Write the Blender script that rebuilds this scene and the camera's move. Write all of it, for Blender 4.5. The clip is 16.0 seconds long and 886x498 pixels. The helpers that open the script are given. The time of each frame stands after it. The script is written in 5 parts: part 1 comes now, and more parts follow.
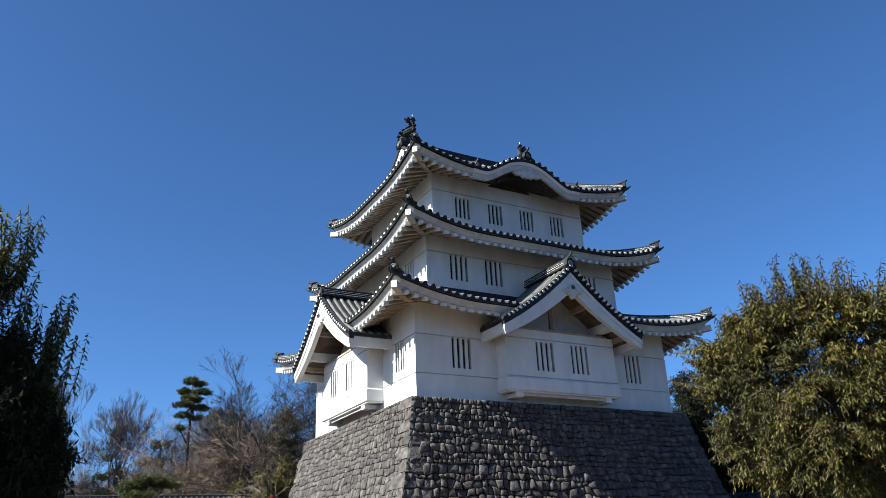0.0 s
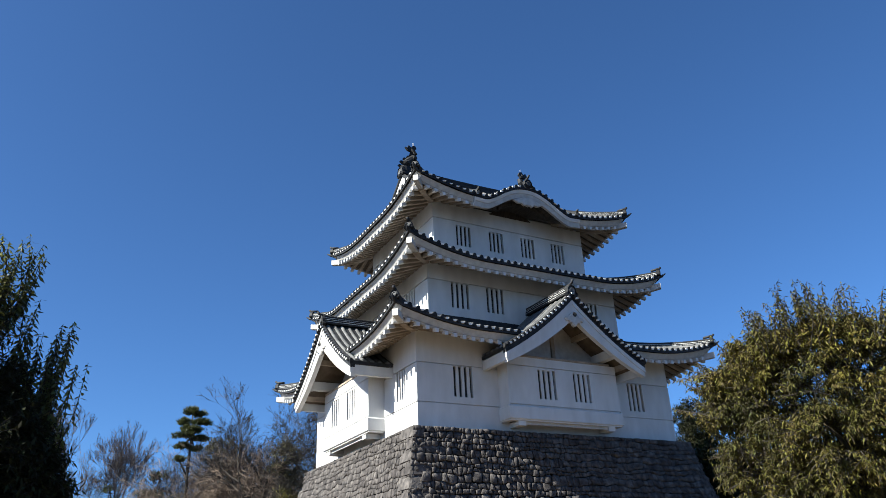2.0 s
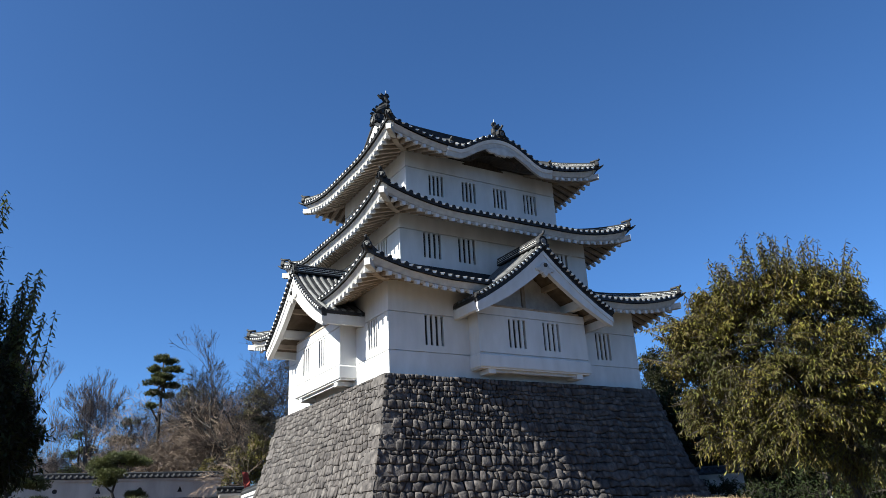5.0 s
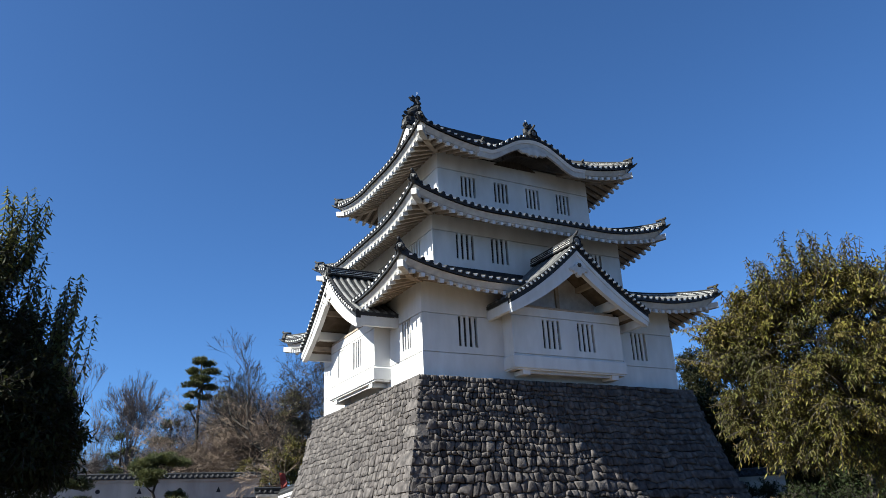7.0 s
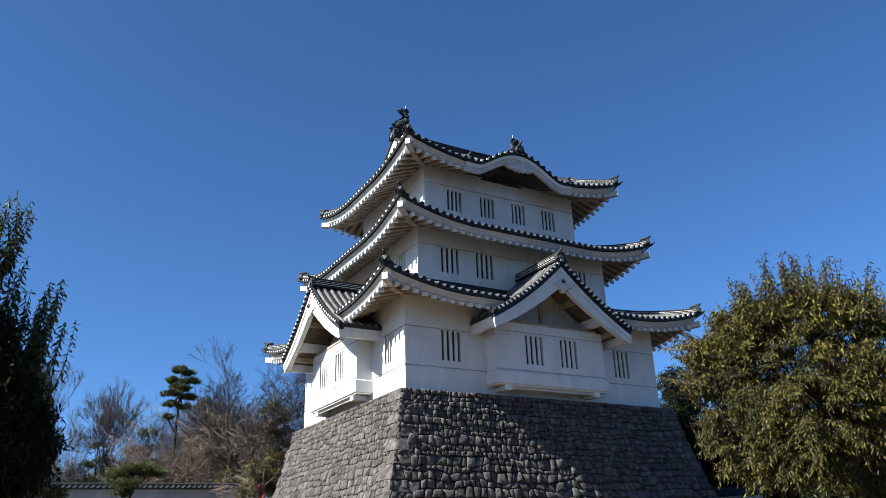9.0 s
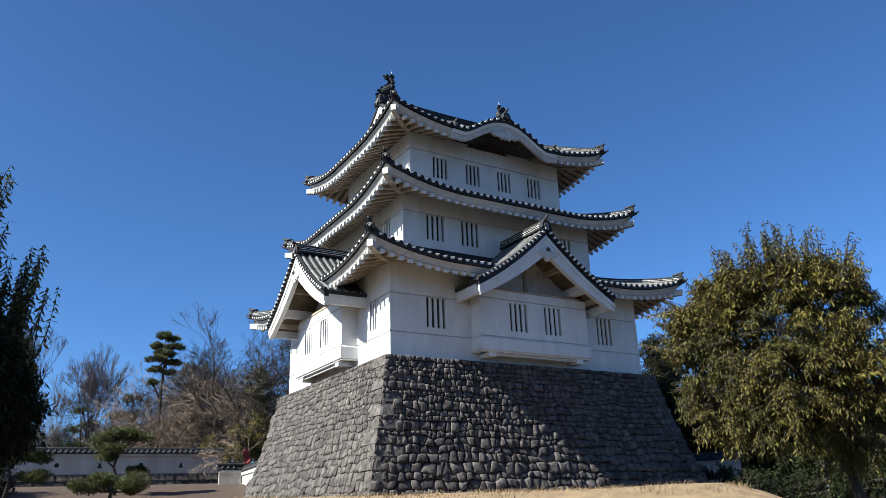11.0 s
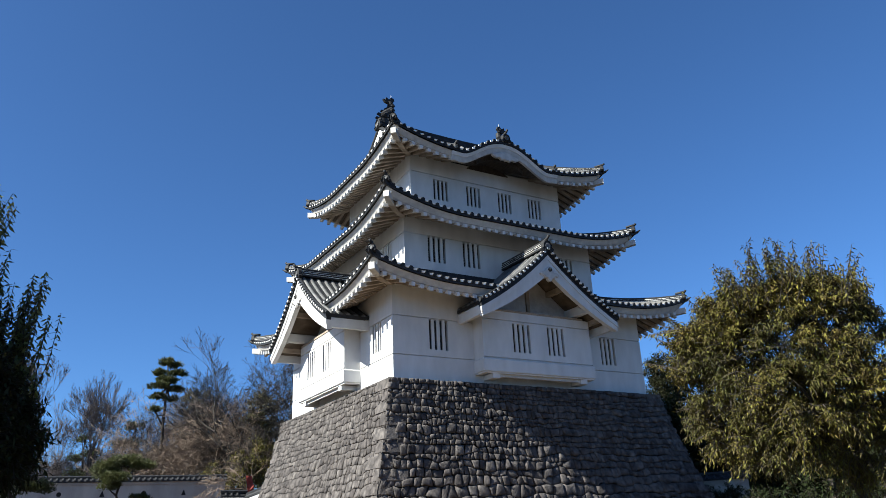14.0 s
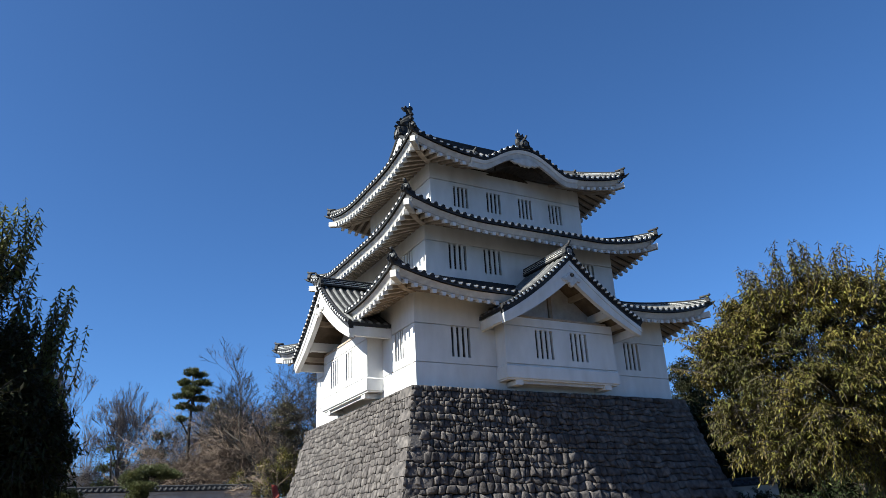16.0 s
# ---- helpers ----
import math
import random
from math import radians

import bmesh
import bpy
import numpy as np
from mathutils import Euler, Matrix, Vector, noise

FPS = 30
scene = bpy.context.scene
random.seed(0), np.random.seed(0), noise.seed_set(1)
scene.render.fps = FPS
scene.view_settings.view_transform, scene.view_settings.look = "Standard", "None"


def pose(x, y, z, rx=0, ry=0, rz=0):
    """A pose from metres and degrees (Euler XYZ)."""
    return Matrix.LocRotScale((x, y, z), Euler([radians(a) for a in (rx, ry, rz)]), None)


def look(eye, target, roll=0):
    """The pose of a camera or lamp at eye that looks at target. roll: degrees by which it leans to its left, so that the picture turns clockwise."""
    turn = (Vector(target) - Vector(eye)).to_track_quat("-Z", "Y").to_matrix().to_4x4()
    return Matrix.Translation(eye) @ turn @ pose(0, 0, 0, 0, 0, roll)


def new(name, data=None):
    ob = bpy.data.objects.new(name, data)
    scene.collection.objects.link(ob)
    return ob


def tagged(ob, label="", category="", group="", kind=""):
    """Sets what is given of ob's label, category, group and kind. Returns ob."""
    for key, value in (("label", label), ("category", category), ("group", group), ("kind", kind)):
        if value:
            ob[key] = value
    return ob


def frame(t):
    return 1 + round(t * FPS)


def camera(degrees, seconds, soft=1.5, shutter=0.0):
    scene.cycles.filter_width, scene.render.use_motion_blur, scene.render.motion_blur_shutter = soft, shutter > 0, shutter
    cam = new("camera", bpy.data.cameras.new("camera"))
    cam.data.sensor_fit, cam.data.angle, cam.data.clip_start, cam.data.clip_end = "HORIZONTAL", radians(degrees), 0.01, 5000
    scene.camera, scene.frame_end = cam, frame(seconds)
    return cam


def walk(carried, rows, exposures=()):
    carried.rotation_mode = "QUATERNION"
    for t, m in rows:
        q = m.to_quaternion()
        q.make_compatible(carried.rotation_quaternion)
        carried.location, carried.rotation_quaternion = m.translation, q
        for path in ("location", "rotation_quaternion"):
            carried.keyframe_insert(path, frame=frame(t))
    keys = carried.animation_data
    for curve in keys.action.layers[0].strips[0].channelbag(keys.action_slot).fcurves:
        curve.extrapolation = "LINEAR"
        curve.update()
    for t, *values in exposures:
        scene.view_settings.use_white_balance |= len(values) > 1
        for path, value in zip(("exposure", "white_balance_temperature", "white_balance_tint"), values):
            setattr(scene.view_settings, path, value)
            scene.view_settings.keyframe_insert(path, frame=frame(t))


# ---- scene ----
cam = camera(61.2, 16.0, soft=0.45)

# The tower's corner stands at x = 0, y = 0; its stone base ends at height TOP.
TOP = 6.26
EYE = (-10.741, -21.288, TOP - 4.658)

# seconds, yaw, pitch, roll of the camera, which turns where it stands
PATH = (
    (0, -28.340, 22.226, 2.296), (0.5, -28.083, 22.773, 2.124), (1, -28.021, 23.423, 2.134),
    (1.5, -28.156, 24.034, 2.313), (2, -28.172, 24.365, 2.473), (2.5, -28.696, 23.787, 2.600),
    (3, -29.427, 22.863, 2.763), (3.5, -30.127, 21.768, 2.802), (4, -30.862, 20.881, 2.941),
    (6.5, -28.387, 20.478, 2.658), (7, -27.764, 20.641, 2.506), (7.5, -27.848, 20.867, 2.257),
    (8, -28.105, 21.337, 2.045), (8.5, -28.529, 21.795, 1.799), (9, -29.302, 21.619, 1.703),
    (9.5, -29.867, 20.956, 1.723), (10, -30.248, 19.739, 1.772), (10.2, -30.498, 19.114, 1.708),
    (12.3, -30.181, 19.081, 2.009), (12.5, -30.089, 19.576, 2.162), (13, -29.970, 20.424, 2.418),
    (13.5, -30.009, 20.769, 2.559), (14, -30.068, 20.769, 2.536), (14.5, -29.963, 20.642, 2.476),
    (15, -29.449, 20.744, 2.452), (15.5, -28.777, 21.086, 2.625), (16, -28.245, 21.397, 2.811),
)
walk(cam, [(t, pose(*EYE, 90 + pitch, roll, yaw)) for t, yaw, pitch, roll in PATH], exposures=[(0, 1.68, 5780, 3), (16, 1.68, 5780, 3)])

# ---- light ----
SUN_WAY = Vector((-1.0, 0.02, 0.79)).normalized()      # towards the sun
SUN_UP = math.asin(SUN_WAY.z)
world = bpy.data.worlds.new("sky")
scene.world = world
world.use_nodes = True
wn = world.node_tree.nodes
sky = wn.new("ShaderNodeTexSky")
sky.sky_type = "NISHITA"
sky.sun_disc = False
sky.sun_elevation = SUN_UP
sky.sun_rotation = math.atan2(SUN_WAY.x, SUN_WAY.y)
sky.air_density, sky.dust_density, sky.ozone_density = 0.8, 1.0, 9.2
sky.altitude = 600
wn["Background"].inputs["Strength"].default_value = 0.05
world.node_tree.links.new(sky.outputs["Color"], wn["Background"].inputs["Color"])
sun = new("sun", bpy.data.lights.new("sun", "SUN"))
sun.data.energy, sun.data.angle, sun.data.color = 5.0, radians(0.5), (1.0, 0.89, 0.74)
sun.matrix_world = look(Vector((-40, 5, 40)), Vector((-40, 5, 40)) - SUN_WAY)


# ---- materials ----
def material(name, dark, light, rough=0.8, scale=6.0, detail=8.0, bump=0.0, bump_scale=40.0, stain=None, stain_scale=0.6,
             stain_amount=0.35, spread=0.0, hue=None, metal=0.0, stretch=(1, 1, 1), island=False, spec=0.5, through_light=0.0):
    """Two scales of noise between two colours, stains in a third, fine relief, and a shift of value from piece to piece."""
    m = bpy.data.materials.new(name)
    m.use_nodes = True
    n, l = m.node_tree.nodes, m.node_tree.links
    p = n["Principled BSDF"]
    p.inputs["Roughness"].default_value, p.inputs["Metallic"].default_value = rough, metal
    p.inputs["Specular IOR Level"].default_value = spec
    co = n.new("ShaderNodeTexCoord")
    mp = n.new("ShaderNodeMapping")
    mp.inputs["Scale"].default_value = stretch
    l.new(co.outputs["Object"], mp.inputs["Vector"])
    nz = n.new("ShaderNodeTexNoise")
    nz.inputs["Scale"].default_value, nz.inputs["Detail"].default_value = scale, detail
    l.new(mp.outputs["Vector"], nz.inputs["Vector"])
    rp = n.new("ShaderNodeValToRGB")
    rp.color_ramp.elements[0].position, rp.color_ramp.elements[0].color = 0.3, (*dark, 1)
    rp.color_ramp.elements[1].position, rp.color_ramp.elements[1].color = 0.7, (*light, 1)
    l.new(nz.outputs["Fac"], rp.inputs["Fac"])
    out = rp.outputs["Color"]
    if stain:
        nz2 = n.new("ShaderNodeTexNoise")
        nz2.inputs["Scale"].default_value, nz2.inputs["Detail"].default_value = stain_scale, 10
        nz2.inputs["Roughness"].default_value = 0.65
        l.new(mp.outputs["Vector"], nz2.inputs["Vector"])
        r2 = n.new("ShaderNodeMapRange")
        r2.inputs["From Min"].default_value, r2.inputs["From Max"].default_value = 0.48, 0.72
        r2.inputs["To Max"].default_value = stain_amount
        l.new(nz2.outputs["Fac"], r2.inputs["Value"])
        mx = n.new("ShaderNodeMix")
        mx.data_type = "RGBA"
        mx.inputs["B"].default_value = (*stain, 1)
        l.new(r2.outputs["Result"], mx.inputs["Factor"])
        l.new(out, mx.inputs["A"])
        out = mx.outputs["Result"]
    if spread:
        if island:
            rnd = n.new("ShaderNodeNewGeometry").outputs["Random Per Island"]
        else:
            rnd = n.new("ShaderNodeObjectInfo").outputs["Random"]
        r3 = n.new("ShaderNodeMapRange")
        r3.inputs["To Min"].default_value, r3.inputs["To Max"].default_value = 1 - spread, 1 + spread
        l.new(rnd, r3.inputs["Value"])
        hs = n.new("ShaderNodeHueSaturation")
        l.new(r3.outputs["Result"], hs.inputs["Value"])
        if hue:
            r4 = n.new("ShaderNodeMapRange")
            r4.inputs["To Min"].default_value, r4.inputs["To Max"].default_value = 0.5 - hue, 0.5 + hue
            l.new(rnd, r4.inputs["Value"])
            l.new(r4.outputs["Result"], hs.inputs["Hue"])
        l.new(out, hs.inputs["Color"])
        out = hs.outputs["Color"]
    l.new(out, p.inputs["Base Color"])
    if bump:
        nb = n.new("ShaderNodeTexNoise")
        nb.inputs["Scale"].default_value, nb.inputs["Detail"].default_value = bump_scale, 6
        l.new(mp.outputs["Vector"], nb.inputs["Vector"])
        bp = n.new("ShaderNodeBump")
        bp.inputs["Strength"].default_value, bp.inputs["Distance"].default_value = bump, 0.02
        l.new(nb.outputs["Fac"], bp.inputs["Height"])
        l.new(bp.outputs["Normal"], p.inputs["Normal"])
    if through_light:
        tr = n.new("ShaderNodeBsdfTranslucent")
        l.new(out, tr.inputs["Color"])
        ms = n.new("ShaderNodeMixShader")
        ms.inputs["Fac"].default_value = through_light
        l.new(p.outputs["BSDF"], ms.inputs[1])
        l.new(tr.outputs["BSDF"], ms.inputs[2])
        l.new(ms.outputs["Shader"], n["Material Output"].inputs["Surface"])
    return m


PLASTER = material("white_lime_plaster", (0.49, 0.487, 0.48), (0.58, 0.577, 0.57), 0.75, 2.5, stain=(0.36, 0.345, 0.32), stain_scale=0.9,
                   stain_amount=0.3, bump=0.08, bump_scale=14, stretch=(1, 1, 0.35), spec=0.3)
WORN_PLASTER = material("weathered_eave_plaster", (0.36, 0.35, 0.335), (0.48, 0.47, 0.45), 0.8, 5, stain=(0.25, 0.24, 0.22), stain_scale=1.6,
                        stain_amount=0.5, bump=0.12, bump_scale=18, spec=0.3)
# eave shade is put into this brown, over its blotchy stains
SOFFIT = material("shade_brown_rafter_plaster", (0.24, 0.195, 0.15), (0.37, 0.31, 0.245), 0.85, 3, stain=(0.13, 0.105, 0.08), stain_scale=1.2,
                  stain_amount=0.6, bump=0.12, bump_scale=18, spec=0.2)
# darker still: the shade between the rafters, painted in
SHADED_SOFFIT = material("shade_dark_soffit", (0.075, 0.058, 0.042), (0.14, 0.112, 0.085), 0.9, 3, stain=(0.05, 0.04, 0.03), stain_scale=1.2,
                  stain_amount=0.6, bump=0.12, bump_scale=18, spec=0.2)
# stained wall plaster, darkened for the walls that stand in shade
SHADED_PLASTER = material("shaded_grey_plaster", (0.36, 0.325, 0.28), (0.48, 0.44, 0.385), 0.85, 1.5, stain=(0.24, 0.225, 0.2), stain_scale=0.9,
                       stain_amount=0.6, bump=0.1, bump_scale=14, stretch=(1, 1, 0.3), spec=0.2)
TILE = material("grey_roof_tile", (0.008, 0.008, 0.009), (0.024, 0.025, 0.028), 0.62, 5, stain=(0.06, 0.06, 0.058), stain_scale=2.2,
                stain_amount=0.3, bump=0.15, bump_scale=30, spread=0.25, spec=0.25)
COVER = material("silver_weathered_cover_tile", (0.045, 0.045, 0.047), (0.14, 0.139, 0.136), 0.55, 4, stain=(0.05, 0.05, 0.052), stain_scale=2.0,
                 stain_amount=0.6, bump=0.15, bump_scale=30, spread=0.3)
MORTAR = material("pale_tile_mortar", (0.68, 0.665, 0.635), (0.8, 0.785, 0.76), 0.85, 8, stain=(0.3, 0.28, 0.25), stain_scale=3, stain_amount=0.4)
# the deep shade of the curved gable's recess, as a dark colour
VAULT = material("dark_vault_shade", (0.02, 0.016, 0.013), (0.055, 0.044, 0.035), 0.9, 4, stain=(0.014, 0.012, 0.01), stain_scale=1.5, stain_amount=0.5, stretch=(5, 1, 1))
NEAR_BLACK = material("dark_shaded_board", (0.012, 0.012, 0.012), (0.025, 0.024, 0.022), 0.8, 6, stretch=(1, 1, 6))
STONE = material("dark_tuff_stone", (0.027, 0.0248, 0.0245), (0.115, 0.1025, 0.097), 0.92, 5, stain=(0.03, 0.0275, 0.027), stain_scale=2.4,
                 stain_amount=0.6, bump=0.9, bump_scale=22, spread=0.3, hue=0.012, spec=0.2)
STONE_JOINED = material("dark_tuff_stone_rest", (0.027, 0.0248, 0.0245), (0.115, 0.1025, 0.097), 0.92, 5, stain=(0.03, 0.0275, 0.027),
                        stain_scale=2.4, stain_amount=0.6, bump=0.9, bump_scale=22, spread=0.3, hue=0.012, island=True, spec=0.2)
EARTH = material("packed_earth_joint", (0.02, 0.019, 0.018), (0.05, 0.047, 0.043), 0.95, 9, bump=0.5)


# ---- mesh tools ----
class Build:
    """Collects corners and faces of one mesh."""

    def __init__(self):
        self.v, self.f, self.m = [], [], []

    def add(self, vs, fs, slot=0):
        k = len(self.v)
        self.v += [tuple(p) for p in vs]
        self.f += [tuple(k + i for i in q) for q in fs]
        self.m += [slot] * len(fs)

    def box(self, lo, hi, slot=0, m=None):
        (a, b, c), (d, e, g) = lo, hi
        vs = [Vector(p) for p in ((a, b, c), (d, b, c), (d, e, c), (a, e, c), (a, b, g), (d, b, g), (d, e, g), (a, e, g))]
        if m:
            vs = [m @ p for p in vs]
        self.add(vs, ((0, 3, 2, 1), (4, 5, 6, 7), (0, 1, 5, 4), (1, 2, 6, 5), (2, 3, 7, 6), (3, 0, 4, 7)), slot)

    def rings(self, rows, closed=True, ends=True, slot=0):
        """Skin over rows of points, all of one length."""
        n = len(rows[0])
        fs = []
        for i in range(len(rows) - 1):
            for j in range(n if closed else n - 1):
                a, b = i * n + j, i * n + (j + 1) % n
                fs.append((a, b, b + n, a + n))
        if ends and closed:
            fs.append(tuple(range(n - 1, -1, -1)))
            k = (len(rows) - 1) * n
            fs.append(tuple(range(k, k + n)))
        self.add([p for r in rows for p in r], fs, slot)

    def tube(self, pts, radii, sides=6, slot=0, ends=True):
        pts = [Vector(p) for p in pts]
        rows = []
        for i, p in enumerate(pts):
            d = (pts[min(i + 1, len(pts) - 1)] - pts[max(i - 1, 0)]).normalized()
            u = d.cross(Vector((0.31, 0.22, 0.92)) if abs(d.z) < 0.9 else Vector((1, 0, 0))).normalized()
            w = d.cross(u)
            rows.append([p + (u * math.cos(a) + w * math.sin(a)) * radii[i] for a in [2 * math.pi * k / sides for k in range(sides)]])
        self.rings(rows, True, ends, slot)

    def mesh(self, name, mats, smooth=False):
        me = bpy.data.meshes.new(name)
        me.from_pydata(self.v, [], self.f)
        for m in mats:
            me.materials.append(m)
        if len(mats) > 1:
            me.polygons.foreach_set("material_index", self.m)
        if smooth:
            me.polygons.foreach_set("use_smooth", [True] * len(self.f))
        me.update()
        return me


def part(name, build, mat, parent=None, label="", smooth=False, kind=""):
    """One mesh object under a thing or a part."""
    mats = mat if isinstance(mat, (list, tuple)) else [mat]
    ob = new(name, build if isinstance(build, bpy.types.Mesh) else build.mesh(name, mats, smooth))
    ob.parent = parent
    return tagged(ob, label=label, kind=kind)


def lathe(build, centre, axis, profile, sides=12, slot=0):
    """A turned shape: profile of (distance along the axis, radius)."""
    axis = Vector(axis).normalized()
    u = axis.cross(Vector((0, 0, 1)) if abs(axis.z) < 0.9 else Vector((1, 0, 0))).normalized()
    w = axis.cross(u)
    c = Vector(centre)
    build.rings([[c + axis * h + (u * math.cos(a) + w * math.sin(a)) * r for a in [2 * math.pi * k / sides for k in range(sides)]]
                 for h, r in profile], True, True, slot)


# ---- the castle tower ----
WIDE, DEEP = 11.0, 9.544
tower = tagged(new("castle_tower"), "three-storey white plastered castle tower with curved grey tiled roofs", "castle tower")
tower.location = (0, 0, TOP)


class Side:
    """One side of a rectangle: s runs along it, d goes inwards, z up."""

    def __init__(self, x0, y0, x1, y1, k):
        self.o = Vector(((x0, y0, 0), (x1, y0, 0), (x1, y1, 0), (x0, y1, 0))[k])
        self.e = Vector(((1, 0, 0), (0, 1, 0), (-1, 0, 0), (0, -1, 0))[k])
        self.n = Vector(((0, 1, 0), (-1, 0, 0), (0, -1, 0), (1, 0, 0))[k])
        self.long = (x1 - x0) if k % 2 == 0 else (y1 - y0)
        self.k = k

    def p(self, s, d, z):
        return self.o + self.e * s + self.n * d + Vector((0, 0, z))

    def box(self, build, s0, s1, d0, d1, z0, z1, slot=0):
        vs = [self.p(s, d, z) for z in (z0, z1) for s, d in ((s0, d0), (s1, d0), (s1, d1), (s0, d1))]
        build.add(vs, ((0, 3, 2, 1), (4, 5, 6, 7), (0, 1, 5, 4), (1, 2, 6, 5), (2, 3, 7, 6), (3, 0, 4, 7)), slot)


def wall_skin(build, side, s0, s1, z0, z1, holes, grooves, d=0.0, reveal=0.14):
    """A plastered wall with window openings through it and recessed horizontal grooves."""
    cs = sorted({s0, s1, *[h[0] for h in holes], *[h[1] for h in holes]})
    cz = sorted({z0, z1, *[h[2] for h in holes], *[h[3] for h in holes], *[g - 0.018 for g in grooves], *[g + 0.018 for g in grooves]})
    cz = [z for z in cz if z0 - 1e-6 <= z <= z1 + 1e-6]

    def depth(i, j):
        if not (0 <= i < len(cs) - 1 and 0 <= j < len(cz) - 1):
            return None
        s, z = (cs[i] + cs[i + 1]) / 2, (cz[j] + cz[j + 1]) / 2
        if any(h[0] < s < h[1] and h[2] < z < h[3] for h in holes):
            return reveal
        return 0.045 if any(abs(z - g) < 0.017 for g in grooves) else 0.0

    for i in range(len(cs) - 1):
        for j in range(len(cz) - 1):
            q = depth(i, j)
            a, b, c, e = cs[i], cs[i + 1], cz[j], cz[j + 1]
            if q != reveal:
                build.add([side.p(a, d + q, c), side.p(b, d + q, c), side.p(b, d + q, e), side.p(a, d + q, e)], [(0, 1, 2, 3)])
            for (di, dj), ends in (((1, 0), ((b, c), (b, e))), ((0, 1), ((a, e), (b, e)))):
                r = depth(i + di, j + dj)
                if r is not None and abs(r - q) > 1e-6:
                    (sa, za), (sb, zb) = ends
                    build.add([side.p(sa, d + q, za), side.p(sb, d + q, zb), side.p(sb, d + r, zb), side.p(sa, d + r, za)], [(0, 1, 2, 3)])
    return holes


def window(side, s0, s1, z0, z1, parent, d=0.0):
    """A barred castle window: four dark slits between three plastered bars."""
    b = Build()
    # dark backing sheet in place of the unlit interior behind the slits
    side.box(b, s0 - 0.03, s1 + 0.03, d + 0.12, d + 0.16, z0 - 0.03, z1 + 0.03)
    win = part("window", b, NEAR_BLACK, parent, "narrow barred window with four dark slits")
    slit = 0.1
    bar = (s1 - s0 - 4 * slit) / 3
    for i in range(3):
        b = Build()
        a = s0 + slit + i * (slit + bar)
        side.box(b, a, a + bar, d + 0.015, d + 0.07, z0, z1)
        part("window_bar", b, PLASTER, win, "white plastered window bar")


def storey(x0, y0, x1, y1, z0, z1, grooves, windows):
    """Four walls; windows: side number, start, end, foot, head, measured along the side."""
    b = Build()
    for k in range(4):
        side = Side(x0, y0, x1, y1, k)
        wall_skin(b, side, 0, side.long, z0, z1, [w[1:] for w in windows if w[0] == k], grooves)
    ob = part("storey_wall", b, PLASTER, tower, "smooth white lime-plastered wall")
    for k, *w in windows:
        window(Side(x0, y0, x1, y1, k), *w, ob)
    return ob


def upturn(u, lift, reach=3.4):
    return lift * max(0.0, 1 - max(u, 0.0) / reach) ** 2


